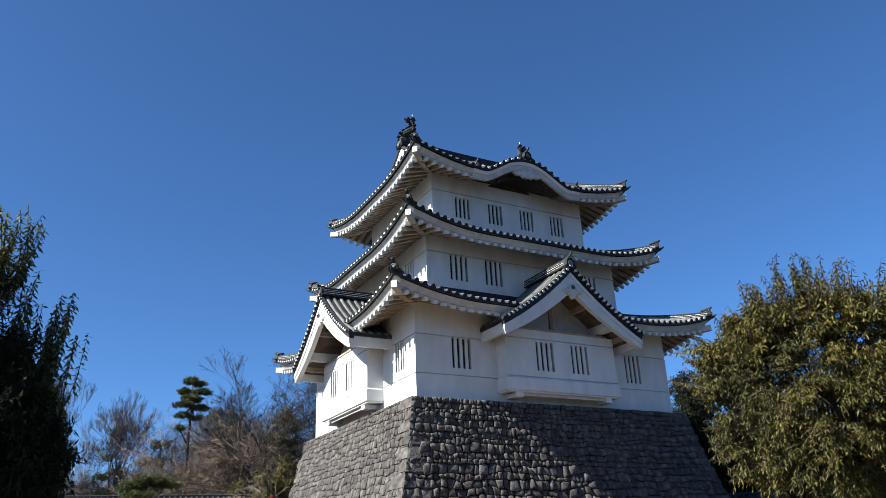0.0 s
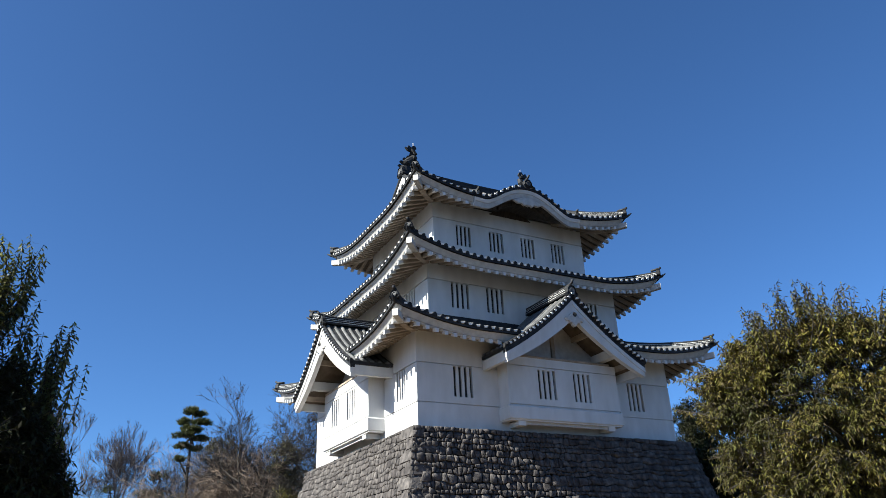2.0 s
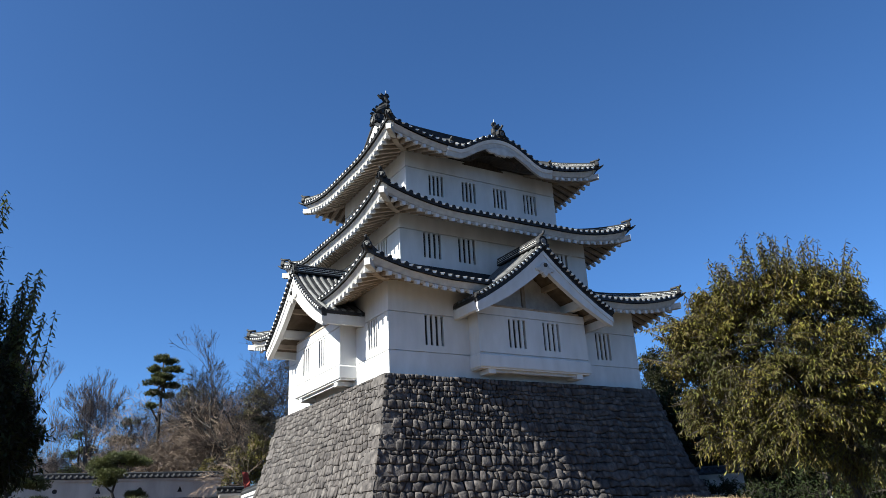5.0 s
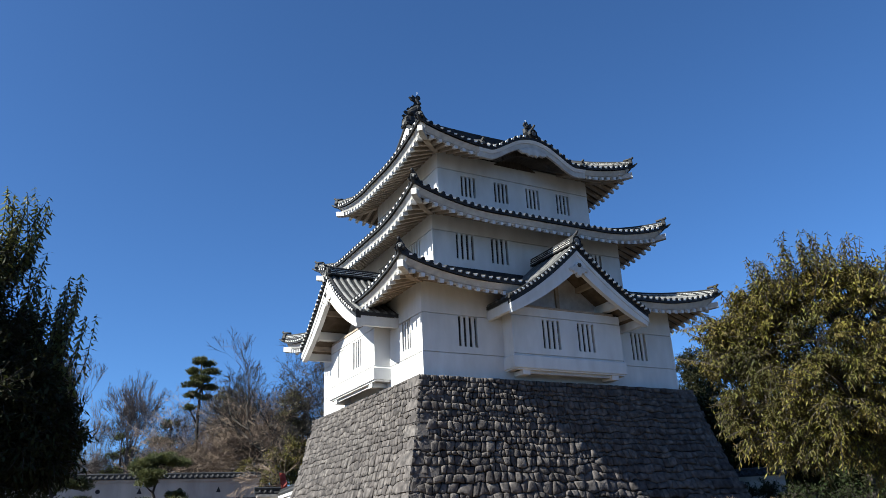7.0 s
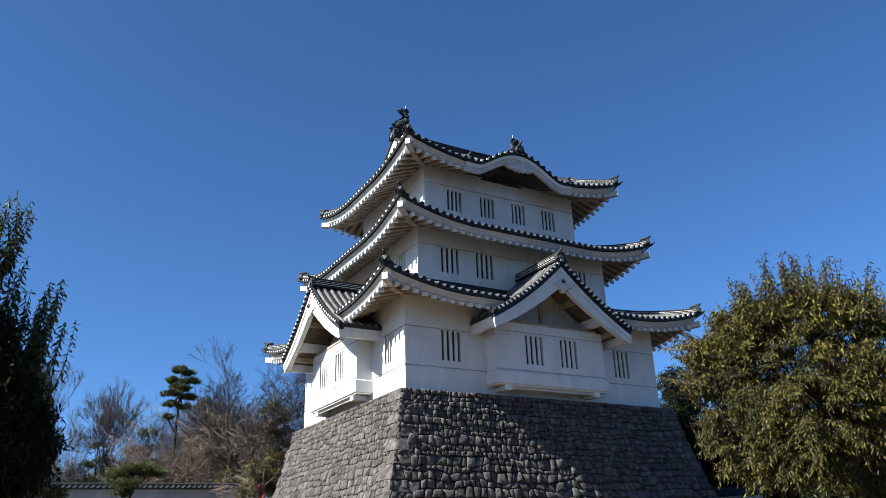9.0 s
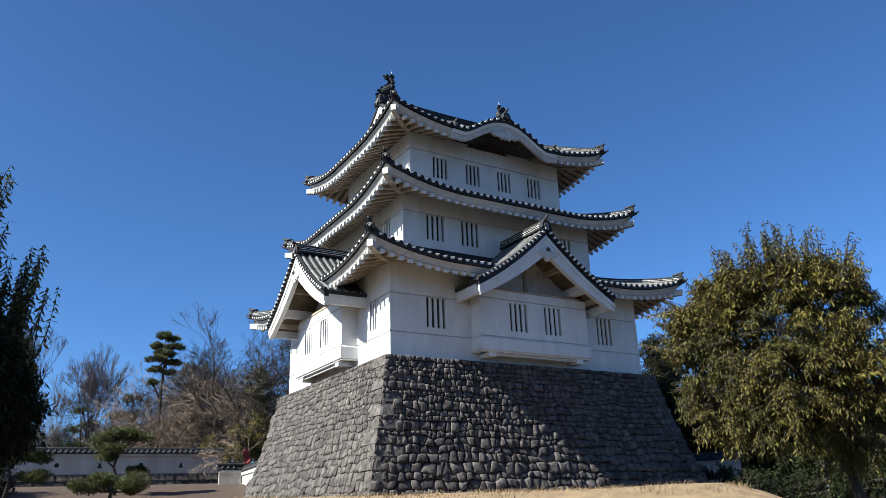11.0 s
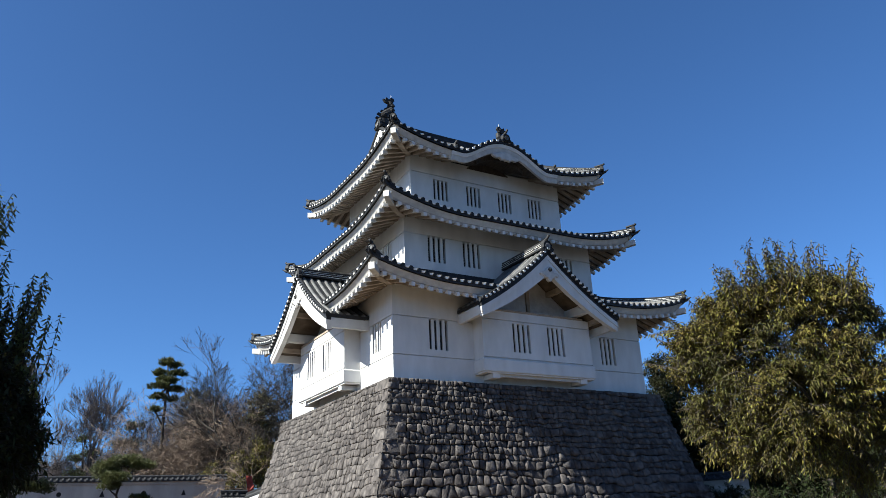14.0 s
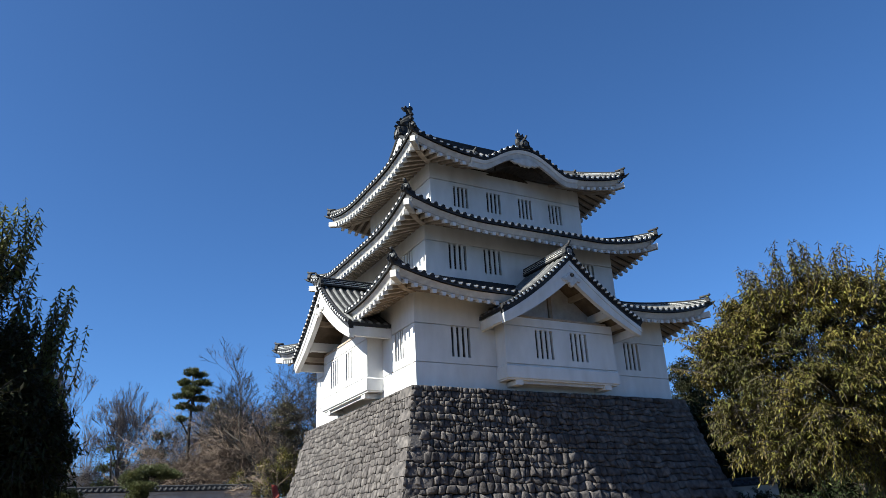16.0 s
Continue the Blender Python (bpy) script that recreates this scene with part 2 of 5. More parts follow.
class Roof:
    """A curved tiled roof over a rectangle of eaves. cut: (side, from, to, depth) stretches that a gable takes away."""

    def __init__(self, x0, y0, x1, y1, ze, lift, slope, bend, depth, wall_gap, label, cuts=(), hump=None, gable=0.0):
        self.sides = [Side(x0, y0, x1, y1, k) for k in range(4)]
        self.ze, self.lift, self.slope, self.bend, self.depth, self.gap = ze, lift, slope, bend, depth, wall_gap
        self.cuts, self.hump, self.gable, self.label = cuts, hump, gable, label

    def deep(self, k):
        return self.depth if not self.gable or k % 2 == 0 else self.gable

    def span(self, k, d):
        long = self.sides[k].long
        if self.gable and k % 2 == 0 and d > self.gable:
            return self.gable - 0.45, long - self.gable + 0.45
        return d, long - d

    def bulge(self, k, s):
        """The curved gable in the middle of one eave."""
        if not self.hump or self.hump[0] != k:
            return -9.0
        v = abs(s - self.sides[k].long / 2) / self.hump[1]
        if v >= 1.25:
            return -9.0
        if v > 1:
            return -0.05 * (1 - ((v - 1) / 0.25)) - (0.6 * ((v - 1) / 0.25) ** 2)
        return self.hump[2] * (0.5 + 0.5 * math.cos(math.pi * v ** 1.15)) - 0.05 * v

    def edge(self, k, s):
        """Height of the eave's tile edge."""
        long = self.sides[k].long
        return self.ze + max(upturn(min(s, long - s), self.lift), self.bulge(k, s))

    def top(self, k, s, d):
        long = self.sides[k].long
        z = self.ze + self.slope * d + self.bend * d * d
        if d < self.depth:
            z += upturn(min(s - d, long - s - d), self.lift) * max(0.0, 1 - d / min(self.depth, 2.6)) ** 1.5
        return max(z, self.ze + self.bulge(k, s) + 0.04 * d)

    def is_cut(self, k, s, d=0.0):
        return any(k == c[0] and c[1] < s < c[2] and d < c[3] for c in self.cuts)

    def make(self):
        b = Build()
        for side in self.sides:
            k, deep = side.k, self.deep(side.k)
            ns, nd = int(side.long / 0.145), max(6, int(deep / 0.2))
            for i in range(nd):
                d0, d1 = deep * i / nd, deep * (i + 1) / nd
                (a0, b0), (a1, b1) = self.span(k, d0 + 1e-4), self.span(k, d1)
                for j in range(ns):
                    f0, f1 = j / ns, (j + 1) / ns
                    q = [(a0 + (b0 - a0) * f0, d0), (a0 + (b0 - a0) * f1, d0), (a1 + (b1 - a1) * f1, d1), (a1 + (b1 - a1) * f0, d1)]
                    if self.is_cut(k, (q[0][0] + q[1][0]) / 2, d0):
                        continue
                    up = [side.p(s, d if i else -0.05, self.top(k, s, d) + 0.13) for s, d in q[:2]] + [side.p(s, d, self.top(k, s, d) + 0.13) for s, d in q[2:]]
                    lo = [p - Vector((0, 0, 0.125)) for p in up]
                    b.add(up + lo, [(0, 1, 2, 3), (7, 6, 5, 4)] + ([(4, 5, 1, 0)] if i == 0 else []))
        roof = part("roof", b, TILE, tower, self.label)
        for side in self.sides:
            self.rows(side, roof)
            self.eave(side, roof)
        return roof

    def rows(self, side, roof):
        """Round cover tiles that run up the slope, with white plastered ends."""
        k, long, pitch = side.k, side.long, 0.29
        count = int(long / pitch)
        first = (long - (count - 1) * pitch) / 2
        for i in range(count):
            s = first + i * pitch
            deep = min(s, long - s, self.deep(k))
            if self.gable and k % 2 == 0 and self.gable - 0.45 < s < long - self.gable + 0.45:
                deep = self.depth
            start = -0.04
            for c in self.cuts:
                if k == c[0] and c[1] < s < c[2]:
                    start = c[3]
            if deep - start < 0.15:
                continue
            n = max(3, int((deep - start) / 0.32))
            b, rows = Build(), []
            for j in range(n + 1):
                d = start + (deep - start) * j / n
                z = self.top(k, s, max(d, 0)) + 0.115
                rows.append([side.p(s + 0.072 * math.cos(a), d, z + 0.085 * math.sin(a)) for a in
                             [math.pi * q / 5 for q in range(6)]])
            b.rings(rows, True, True)
            if start < 0:
                lathe(b, side.p(s, -0.06, self.edge(k, s) + 0.135), -side.n, [(-0.2, 0.064), (0.02, 0.066), (0.02, 0.046), (0.01, 0.042)], 10, 1)
            part("cover_tile", b, [COVER, TILE], roof, "silver-grey cover tiles with a dark round end")
            if start < 0 and i < count - 1 and not self.is_cut(k, s + pitch / 2):
                sm = s + pitch / 2
                z = self.edge(k, sm)
                b = Build()
                side.box(b, sm - 0.05, sm + 0.05, -0.078, 0.05, z + 0.085, z + 0.14)
                part("mortar_plug", b, MORTAR, roof)
    def strip(self, name, label, roof, side, d0, d1, z0, z1, slant=0.0):
        """Boards that follow the eave's curve, one for each unbroken stretch."""
        n = int(side.long / 0.15)
        rows, k = [], side.k

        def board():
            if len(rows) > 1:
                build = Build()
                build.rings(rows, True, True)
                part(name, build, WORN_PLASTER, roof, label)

        for i in range(n + 1):
            s = d0 + (side.long - 2 * d0) * i / n
            if self.is_cut(k, s):
                board()
                rows = []
                continue
            z = self.edge(k, s)
            rows.append([side.p(min(max(s, d0 + slant), side.long - d0 - slant), d0 + slant, z + z0), side.p(s, d1, z + z0), side.p(s, d1, z + z1), side.p(s, d0, z + z1)])
        board()

    def soffit_z(self, k, s, d):
        f = min(1.0, d / self.gap)
        long = self.sides[k].long
        z = self.ze + upturn(min(s, long - s), self.lift) * (1 - f) - 0.30 + 0.47 * d
        return max(z, self.ze + self.bulge(k, s) - 0.34)

    def eave(self, side, roof):
        k, long = side.k, side.long
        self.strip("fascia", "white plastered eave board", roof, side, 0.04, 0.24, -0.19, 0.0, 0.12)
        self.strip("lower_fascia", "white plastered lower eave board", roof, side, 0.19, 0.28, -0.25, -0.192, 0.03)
        b = Build()
        ns, nd = int(long / 0.25), 5
        for i in range(nd):
            d0, d1 = 0.2 + (self.gap - 0.2) * i / nd, 0.2 + (self.gap - 0.2) * (i + 1) / nd
            for j in range(ns):
                q = [(d0 + (long - 2 * d0) * j / ns, d0), (d0 + (long - 2 * d0) * (j + 1) / ns, d0),
                     (d1 + (long - 2 * d1) * (j + 1) / ns, d1), (d1 + (long - 2 * d1) * j / ns, d1)]
                if self.is_cut(k, (q[0][0] + q[1][0]) / 2):
                    continue
                lo = [side.p(s, d, self.soffit_z(k, s, d)) for s, d in q]
                # slot 1 paints the shade under the hump
                b.add(lo + [p + Vector((0, 0, 0.05)) for p in lo], [(3, 2, 1, 0), (4, 5, 6, 7)], 1 if self.bulge(k, (q[0][0] + q[1][0]) / 2) > 0.1 else 0)
        part("soffit", b, [SHADED_SOFFIT, VAULT], roof, "plastered eave underside with shade painted in brown")
        pitch = 0.335
        count = int((long - 0.5) / pitch)
        first = (long - (count - 1) * pitch) / 2
        for i in range(count):
            s = first + i * pitch
            if self.is_cut(k, s) or self.bulge(k, s) > 0.03:
                continue
            inner = min(self.gap + 0.02, s, long - s)
            if inner < 0.3:
                continue
            b, rows = Build(), []
            for d in (0.3, (0.3 + inner) / 2, inner) if inner > 0.4 else (0.29, inner):
                z = self.soffit_z(k, s, d) + 0.01
                h = 0.12
                rows.append([side.p(s - 0.068, d, z - h), side.p(s + 0.068, d, z - h), side.p(s + 0.068, d, z), side.p(s - 0.068, d, z)])
            b.rings(rows, True, True)
            part("rafter", b, SOFFIT, roof, "plastered rafter with eave shade painted in brown")
            b, rows = Build(), []
            for d in (0.1, min(0.34, inner)):
                z = self.soffit_z(k, s, d) + 0.012
                rows.append([side.p(s - 0.062, d, z - 0.13), side.p(s + 0.062, d, z - 0.13), side.p(s + 0.062, d, z), side.p(s - 0.062, d, z)])
            b.rings(rows, True, True)
            part("rafter_end", b, PLASTER, roof, "white plastered rafter end")


def ridge_band(build, pts, across, half, heights):
    """Stacked ridge tiles: dark courses with pale mortar between, and a round cap. heights: (foot, head, half width, slot)."""
    for z0, z1, w, slot in heights:
        rows = []
        for p, a in zip(pts, across):
            a = Vector(a) * w * half
            p = Vector(p)
            rows.append([p - a + Vector((0, 0, z0)), p + a + Vector((0, 0, z0)), p + a + Vector((0, 0, z1)), p - a + Vector((0, 0, z1))])
        build.rings(rows, True, True, slot)
    top = heights[-1][1]
    rows = []
    for p, a in zip(pts, across):
        a = Vector(a)
        rows.append([Vector(p) + a * 0.085 * math.cos(t) + Vector((0, 0, top - 0.02 + 0.09 * math.sin(t))) for t in
                     [math.pi * q / 6 for q in range(7)]])
    build.rings(rows, True, True, 0)


COURSES = ((0.0, 0.07, 1.0, 0), (0.07, 0.095, 0.9, 1), (0.095, 0.15, 0.95, 0), (0.15, 0.17, 0.85, 1), (0.17, 0.22, 0.85, 0))


def ridge_end(at, way, size, parent, horn=True):
    """An end tile: a rounded shield with a scrolled rim, side curls, and a round tile that juts out above it."""
    way = Vector(way).normalized()
    side = way.cross(Vector((0, 0, 1))).normalized()
    up = Vector((0, 0, 1))
    at = Vector(at)
    b = Build()
    outline = [(-0.5, 0), (-0.62, 0.16), (-0.46, 0.3), (-0.44, 0.62), (-0.26, 0.86), (0, 0.95), (0.26, 0.86), (0.44, 0.62), (0.46, 0.3),
               (0.62, 0.16), (0.5, 0)]
    rows = [[at + side * x * size * f + up * (y * f + 0.45 * (1 - f)) * size + way * o for x, y in outline] for o, f in
            ((-0.08, 1), (0.04, 1), (0.07, 0.86), (0.03, 0.8))]
    b.rings(rows, True, True)
    ob = part("ridge_end_tile", b, TILE, parent, "grey ornamental ridge-end tile")
    b = Build()
    lathe(b, at + up * 0.42 * size + way * 0.04, way, [(0.0, 0.25 * size), (0.035, 0.24 * size), (0.04, 0.19 * size), (0.02, 0.16 * size),
                                                      (0.02, 0.06 * size), (0.03, 0.02)], 14)
    part("crest_boss", b, COVER, ob, "silver-grey round crest boss", smooth=False)
    if horn:
        b = Build()
        root = at + up * 0.9 * size
        b.tube([root - way * 0.3, root + way * 0.02 + up * 0.05, root + way * 0.2 * size + up * 0.16 * size,
                root + way * 0.36 * size + up * 0.36 * size], [0.05, 0.05, 0.042, 0.05], 10)
        part("jutting_tile", b, TILE, ob, smooth=True)
    return ob


def hip(roof_shape, roof, k, d0, d1):
    """Ridge, end tile and corner rafter on the hip at the start of side k."""
    side = roof_shape.sides[k]
    n = 9
    ds = [d0 + (d1 - d0) * i / n for i in range(n + 1)]
    pts = [side.p(d, d, roof_shape.top(k, d, d) + 0.12) for d in ds]
    across = [(side.e - side.n).normalized()] * (n + 1)
    b = Build()
    ridge_band(b, pts, across, 0.13, [(z0 * 0.75, z1 * 0.75, w, slot) for z0, z1, w, slot in COURSES])
    part("hip_ridge", b, [TILE, MORTAR], roof, "stacked grey hip ridge tiles with pale mortar lines")
    out = -(side.e + side.n).normalized()
    ridge_end(pts[0] + out * 0.06, out, 0.31, roof)
    b = Build()
    tip = side.p(0, 0, roof_shape.edge(k, 0) + 0.07)
    b.tube([tip - out * 0.3, tip, tip + out * 0.14 + Vector((0, 0, 0.03)), tip + out * 0.3 + Vector((0, 0, 0.13))], [0.075, 0.08, 0.055, 0.02], 8)
    part("corner_tile", b, TILE, roof, "dark pointed tile turned up at the eave's corner", smooth=True)
    acr = across[0] * 0.1
    for ds, name, mat, label, deep in (((0.45, 0.8, roof_shape.gap), "corner_rafter", SOFFIT, "plastered corner rafter with eave shade painted in brown", 0.18),
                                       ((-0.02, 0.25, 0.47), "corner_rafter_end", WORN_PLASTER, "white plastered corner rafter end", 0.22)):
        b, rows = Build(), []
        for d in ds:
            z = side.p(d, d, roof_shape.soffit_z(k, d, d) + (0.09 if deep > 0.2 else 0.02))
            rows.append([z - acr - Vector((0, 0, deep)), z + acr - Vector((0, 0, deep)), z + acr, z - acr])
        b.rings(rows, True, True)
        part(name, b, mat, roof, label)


def foot_ridge(roof_shape, roof, z):
    """Flashing course where the roof meets the wall above."""
    for side in roof_shape.sides:
        d = roof_shape.depth
        b = Build()
        side.box(b, d - 0.16, side.long - d + 0.16, d - 0.16, d, z - 0.3, z - 0.09)
        side.box(b, d - 0.1, side.long - d + 0.1, d - 0.1, d, z - 0.09, z)
        part("wall_ridge", b, TILE, roof)


class Gable:
    """A projecting gable over a stone-drop bay; v runs along the wall from the gable's middle, q outwards."""

    def __init__(self, side, mid, half, tip, peak, front, back):
        self.side, self.mid, self.half, self.tip, self.peak, self.front, self.back = side, mid, half, tip, peak, front, back

    def z(self, v):
        w = 1 - abs(v) / self.half
        return self.tip + (self.peak - self.tip) * (0.72 * w + 0.28 * w * w)

    def p(self, v, q, z):
        return self.side.p(self.mid + v, -q, z)

    def vs(self, v0, v1, n):
        return [v0 + (v1 - v0) * i / n for i in range(n + 1)]

    def board(self, build, q0, q1, z0, z1, end=1.0, taper=0.0):
        for sgn in (-1, 1):
            rows = []
            for v in self.vs(0, self.half * end * sgn, 14):
                flare = taper * (1 - abs(v) / self.half)
                rows.append([self.p(v, q0, self.z(v) + z0 - flare), self.p(v, q1, self.z(v) + z0 - flare), self.p(v, q1, self.z(v) + z1),
                             self.p(v, q0, self.z(v) + z1)])
            build.rings(rows, True, True)

    def make(self, bay, top_line):
        f, bk, side = self.front, self.back, self.side
        b = Build()
        for sgn in (-1, 1):
            rows = [[self.p(v, f, self.z(v)), self.p(v, bk, self.z(v)), self.p(v, bk, self.z(v) + 0.13), self.p(v, f, self.z(v) + 0.13)]
                    for v in self.vs(0, self.half * sgn, 16)]
            b.rings(rows, True, True)
        gable = part("gable_roof", b, TILE, tower, "projecting tiled gable roof with white bargeboards")
        pitch = 0.29
        count = int((f - bk) / pitch)
        for sgn in (-1, 1):
            for i in range(count):
                q = f - 0.24 - i * pitch
                b, rows = Build(), []
                for v in self.vs(0.1 * sgn, (self.half + 0.04) * sgn, 12):
                    rows.append([self.p(v, q + 0.075 * math.cos(a), self.z(v) + 0.115 + 0.085 * math.sin(a)) for a in
                                 [math.pi * j / 5 for j in range(6)]])
                b.rings(rows, True, True)
                part("cover_tile", b, COVER, gable)
            b, rows = Build(), []
            for v in self.vs(0.05 * sgn, (self.half + 0.05) * sgn, 14):
                rows.append([self.p(v, f - 0.05 + 0.08 * math.cos(a), self.z(v) + 0.13 + 0.08 * math.sin(a)) for a in
                             [2 * math.pi * j / 8 for j in range(8)]])
            b.rings(rows, True, True)
            part("verge_roll", b, TILE, gable)
            n = int(self.half * 1.25 / 0.2)
            for i in range(n):
                v = self.half * (i + 0.6) / n * sgn
                b = Build()
                lathe(b, self.p(v, f + 0.02, self.z(v) + 0.13), -side.n, [(-0.05, 0.058), (0.05, 0.058), (0.05, 0.04), (0.04, 0.036)], 8)
                part("verge_tile", b, TILE, gable)
                v2 = self.half * (i + 0.1) / n * sgn
                b = Build()
                b.box((-0.045, -0.045, -0.03), (0.045, 0.045, 0.03), 0, Matrix.Translation(self.p(v2, f + 0.03, self.z(v2) + 0.115)))
                part("mortar_plug", b, MORTAR, gable)
        b = Build()
        self.board(b, f - 0.2, f - 0.03, -0.12, -0.004)
        part("verge_course", b, TILE, gable, "dark course of tiles under the verge")
        b = Build()
        self.board(b, f - 0.14, f - 0.02, -0.29, -0.122)
        part("bargeboard", b, PLASTER, gable, "narrow white plastered upper bargeboard")
        b = Build()
        self.board(b, f - 0.24, f - 0.055, -0.45, -0.292, 0.985, 0.36)
        part("inner_bargeboard", b, PLASTER, gable, "broad curved white plastered bargeboard")
        b = Build()
        for sgn in (-1, 1):
            rows = [[self.p(v, f - 0.2, self.z(v) - 0.16), self.p(v, bk, self.z(v) - 0.16), self.p(v, bk, self.z(v) - 0.1),
                     self.p(v, f - 0.2, self.z(v) - 0.1)] for v in self.vs(0, (self.half - 0.06) * sgn, 12)]
            b.rings(rows, True, True)
        part("gable_soffit", b, SHADED_SOFFIT, gable, "plastered gable underside with shade painted in brown")
        for sgn in (-1, 1):
            b = Build()
            v0, v1 = sorted(((self.half - 0.16) * sgn, (self.half - 0.02) * sgn))
            side.box(b, self.mid + v0, self.mid + v1, -(f - 0.06), -bk, self.tip - 0.36, self.tip - 0.02)
            part("eave_beam", b, PLASTER, gable, "white plastered eave beam")
            for w, drop in ((0.62, 0.3), (0.33, 0.17), (0.84, 0.15)):
                b = Build()
                v = self.half * w * sgn
                z = self.z(v) - 0.16
                wide = 0.13 if w == 0.62 else 0.08
                side.box(b, self.mid + v - wide, self.mid + v + wide, -(f - 0.3), -0.09, z - drop, z + 0.02)
                # small purlins take the brown tone for the shade inside the gable
                part("purlin", b, PLASTER if w == 0.62 else SOFFIT, gable, "white plastered purlin" if w == 0.62 else "purlin with shade painted in brown")
        cr = [self.p(0, f - 0.08, self.peak + 0.12), self.p(0, 0.0, self.peak + 0.12), self.p(0, bk, self.peak + 0.12)]
        for z0, z1, w, slot in COURSES + ((0.22, 0.24, 0.75, 1), (0.24, 0.3, 0.8, 0)):
            b = Build()
            a = side.e * 0.17 * w
            b.rings([[p - a + Vector((0, 0, z0)), p + a + Vector((0, 0, z0)), p + a + Vector((0, 0, z1)), p - a + Vector((0, 0, z1))] for p in cr])
            part("ridge_mortar" if slot else "ridge_course", b, MORTAR if slot else TILE, gable, "pale mortar line" if slot else "dark grey course of ridge tiles")
        b = Build()
        b.rings([[p + side.e * 0.085 * math.cos(t) + Vector((0, 0, 0.28 + 0.09 * math.sin(t))) for t in [math.pi * j / 6 for j in range(7)]] for p in cr])
        part("ridge_cap", b, TILE, gable, "round dark ridge cap")
        ridge_end(self.p(0, f - 0.02, self.peak + 0.02), -side.n, 0.46, gable)
        self.pendant(gable)
        # the pediment above the bay
        b = Build()
        for sgn in (-1, 1):
            vs = self.vs(0, (bay[1]) * sgn, 10)
            rows = [[self.p(v, 0.08, top_line), self.p(v, -0.06, top_line), self.p(v, -0.06, self.z(v) - 0.12),
                     self.p(v, 0.08, self.z(v) - 0.12)] for v in vs if self.z(v) - 0.12 > top_line]
            b.rings(rows, True, True)
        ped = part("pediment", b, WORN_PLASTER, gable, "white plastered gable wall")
        b = Build()
        side.box(b, self.mid - 2.1, self.mid + 2.1, -(bay[0] + 0.03), -0.081, 2.5, 2.57)
        part("tie_beam", b, SOFFIT, ped, "brown ledge")
        b = Build()
        side.box(b, self.mid - 0.07, self.mid + 0.07, -0.16, -0.082, 2.572, self.peak - 0.3)
        part("king_post", b, SOFFIT, ped, "brown king post")
        return gable

    def pendant(self, gable):
        """Carved pendant under the peak: lobed board with a six-petalled boss and curled fins."""
        b = Build()
        f, z = self.front, self.peak - 0.86
        out = [(0, -0.36), (0.12, -0.3), (0.16, -0.18), (0.3, -0.2), (0.36, -0.06), (0.5, -0.1), (0.58, 0.02), (0.48, 0.12), (0.3, 0.14), (0.2, 0.3),
               (0, 0.42)]
        ring = out + [(-x, y) for x, y in reversed(out[1:-1])]
        rows = [[self.p(x * g, f + o, z + y * g) for x, y in ring] for o, g in ((-0.12, 0.74), (-0.02, 0.74), (0.02, 0.6))]
        b.rings(rows, True, True)
        ob = part("gable_pendant", b, WORN_PLASTER, gable, "carved white gable pendant")
        b = Build()
        lathe(b, self.p(0, f + 0.0, z + 0.17), -self.side.n, [(0, 0.085), (0.06, 0.08), (0.07, 0.04), (0.1, 0.03)], 6)
        part("boss", b, NEAR_BLACK, ob, "dark wooden boss")


def bay(side, s0, s1, out, windows, z_top):
    """A projecting bay with a stone-drop slot below it."""
    b = Build()
    front = Side(0, 0, 1, 1, 0)
    front.o, front.e, front.n, front.long = side.p(s0, -out, 0), side.e, side.n, s1 - s0
    wall_skin(b, front, 0, s1 - s0, 0.36, z_top, [(w[0] - s0, w[1] - s0, w[2], w[3]) for w in windows], (0.84, 2.18))
    for s, sgn in ((s0, 1), (s1, -1)):
        cheek = [side.p(s, 0, 0.36), side.p(s, -out, 0.36), side.p(s, -out, z_top), side.p(s, 0, z_top)]
        b.add(cheek, [(0, 1, 2, 3)])
    # underside, open in the middle along a slot
    side.box(b, s0, s1, -out + 0.002, -out + 0.14, 0.3, 0.362)
    side.box(b, s0, s0 + 0.2, -out + 0.14, 0, 0.3, 0.362)
    side.box(b, s1 - 0.2, s1, -out + 0.14, 0, 0.3, 0.362)
    ob = part("bay", b, PLASTER, tower, "projecting white plastered stone-drop bay")
    b = Build()
    rows = []
    for z, o in ((0.34, 0.02), (0.36, 0.05), (0.76, 0.05), (0.81, 0.0)):
        rows.append([side.p(s0 - o, 0, z), side.p(s0 - o, -out - o, z), side.p(s1 + o, -out - o, z), side.p(s1 + o, 0, z),
                     side.p(s1 + o - 0.06, 0, z), side.p(s1 - 0.06, -out + 0.06, z), side.p(s0 + 0.06, -out + 0.06, z), side.p(s0 + 0.06, 0, z)])
    b.rings(rows, True, True)
    part("apron", b, PLASTER, ob, "white plastered apron along the bay's foot")
    for s in (s0 + 0.32, s1 - 0.62):
        b = Build()
        side.box(b, s, s + 0.3, -out + 0.03, 0, 0.14, 0.3)
        part("corbel", b, PLASTER, ob, "white plastered corbel")
    b = Build()
    side.box(b, s0 + 0.62, s1 - 0.62, -out + 0.1, -out + 0.16, 0.2, 0.3)
    part("slot_flap", b, WORN_PLASTER, ob, "long flap over the stone-drop slot")
    for w in windows:
        window(front, w[0] - s0, w[1] - s0, w[2], w[3], ob)
    return ob


def mirrored(wins, long):
    return wins + [(long - b, long - a, z0, z1) for a, b, z0, z1 in wins]


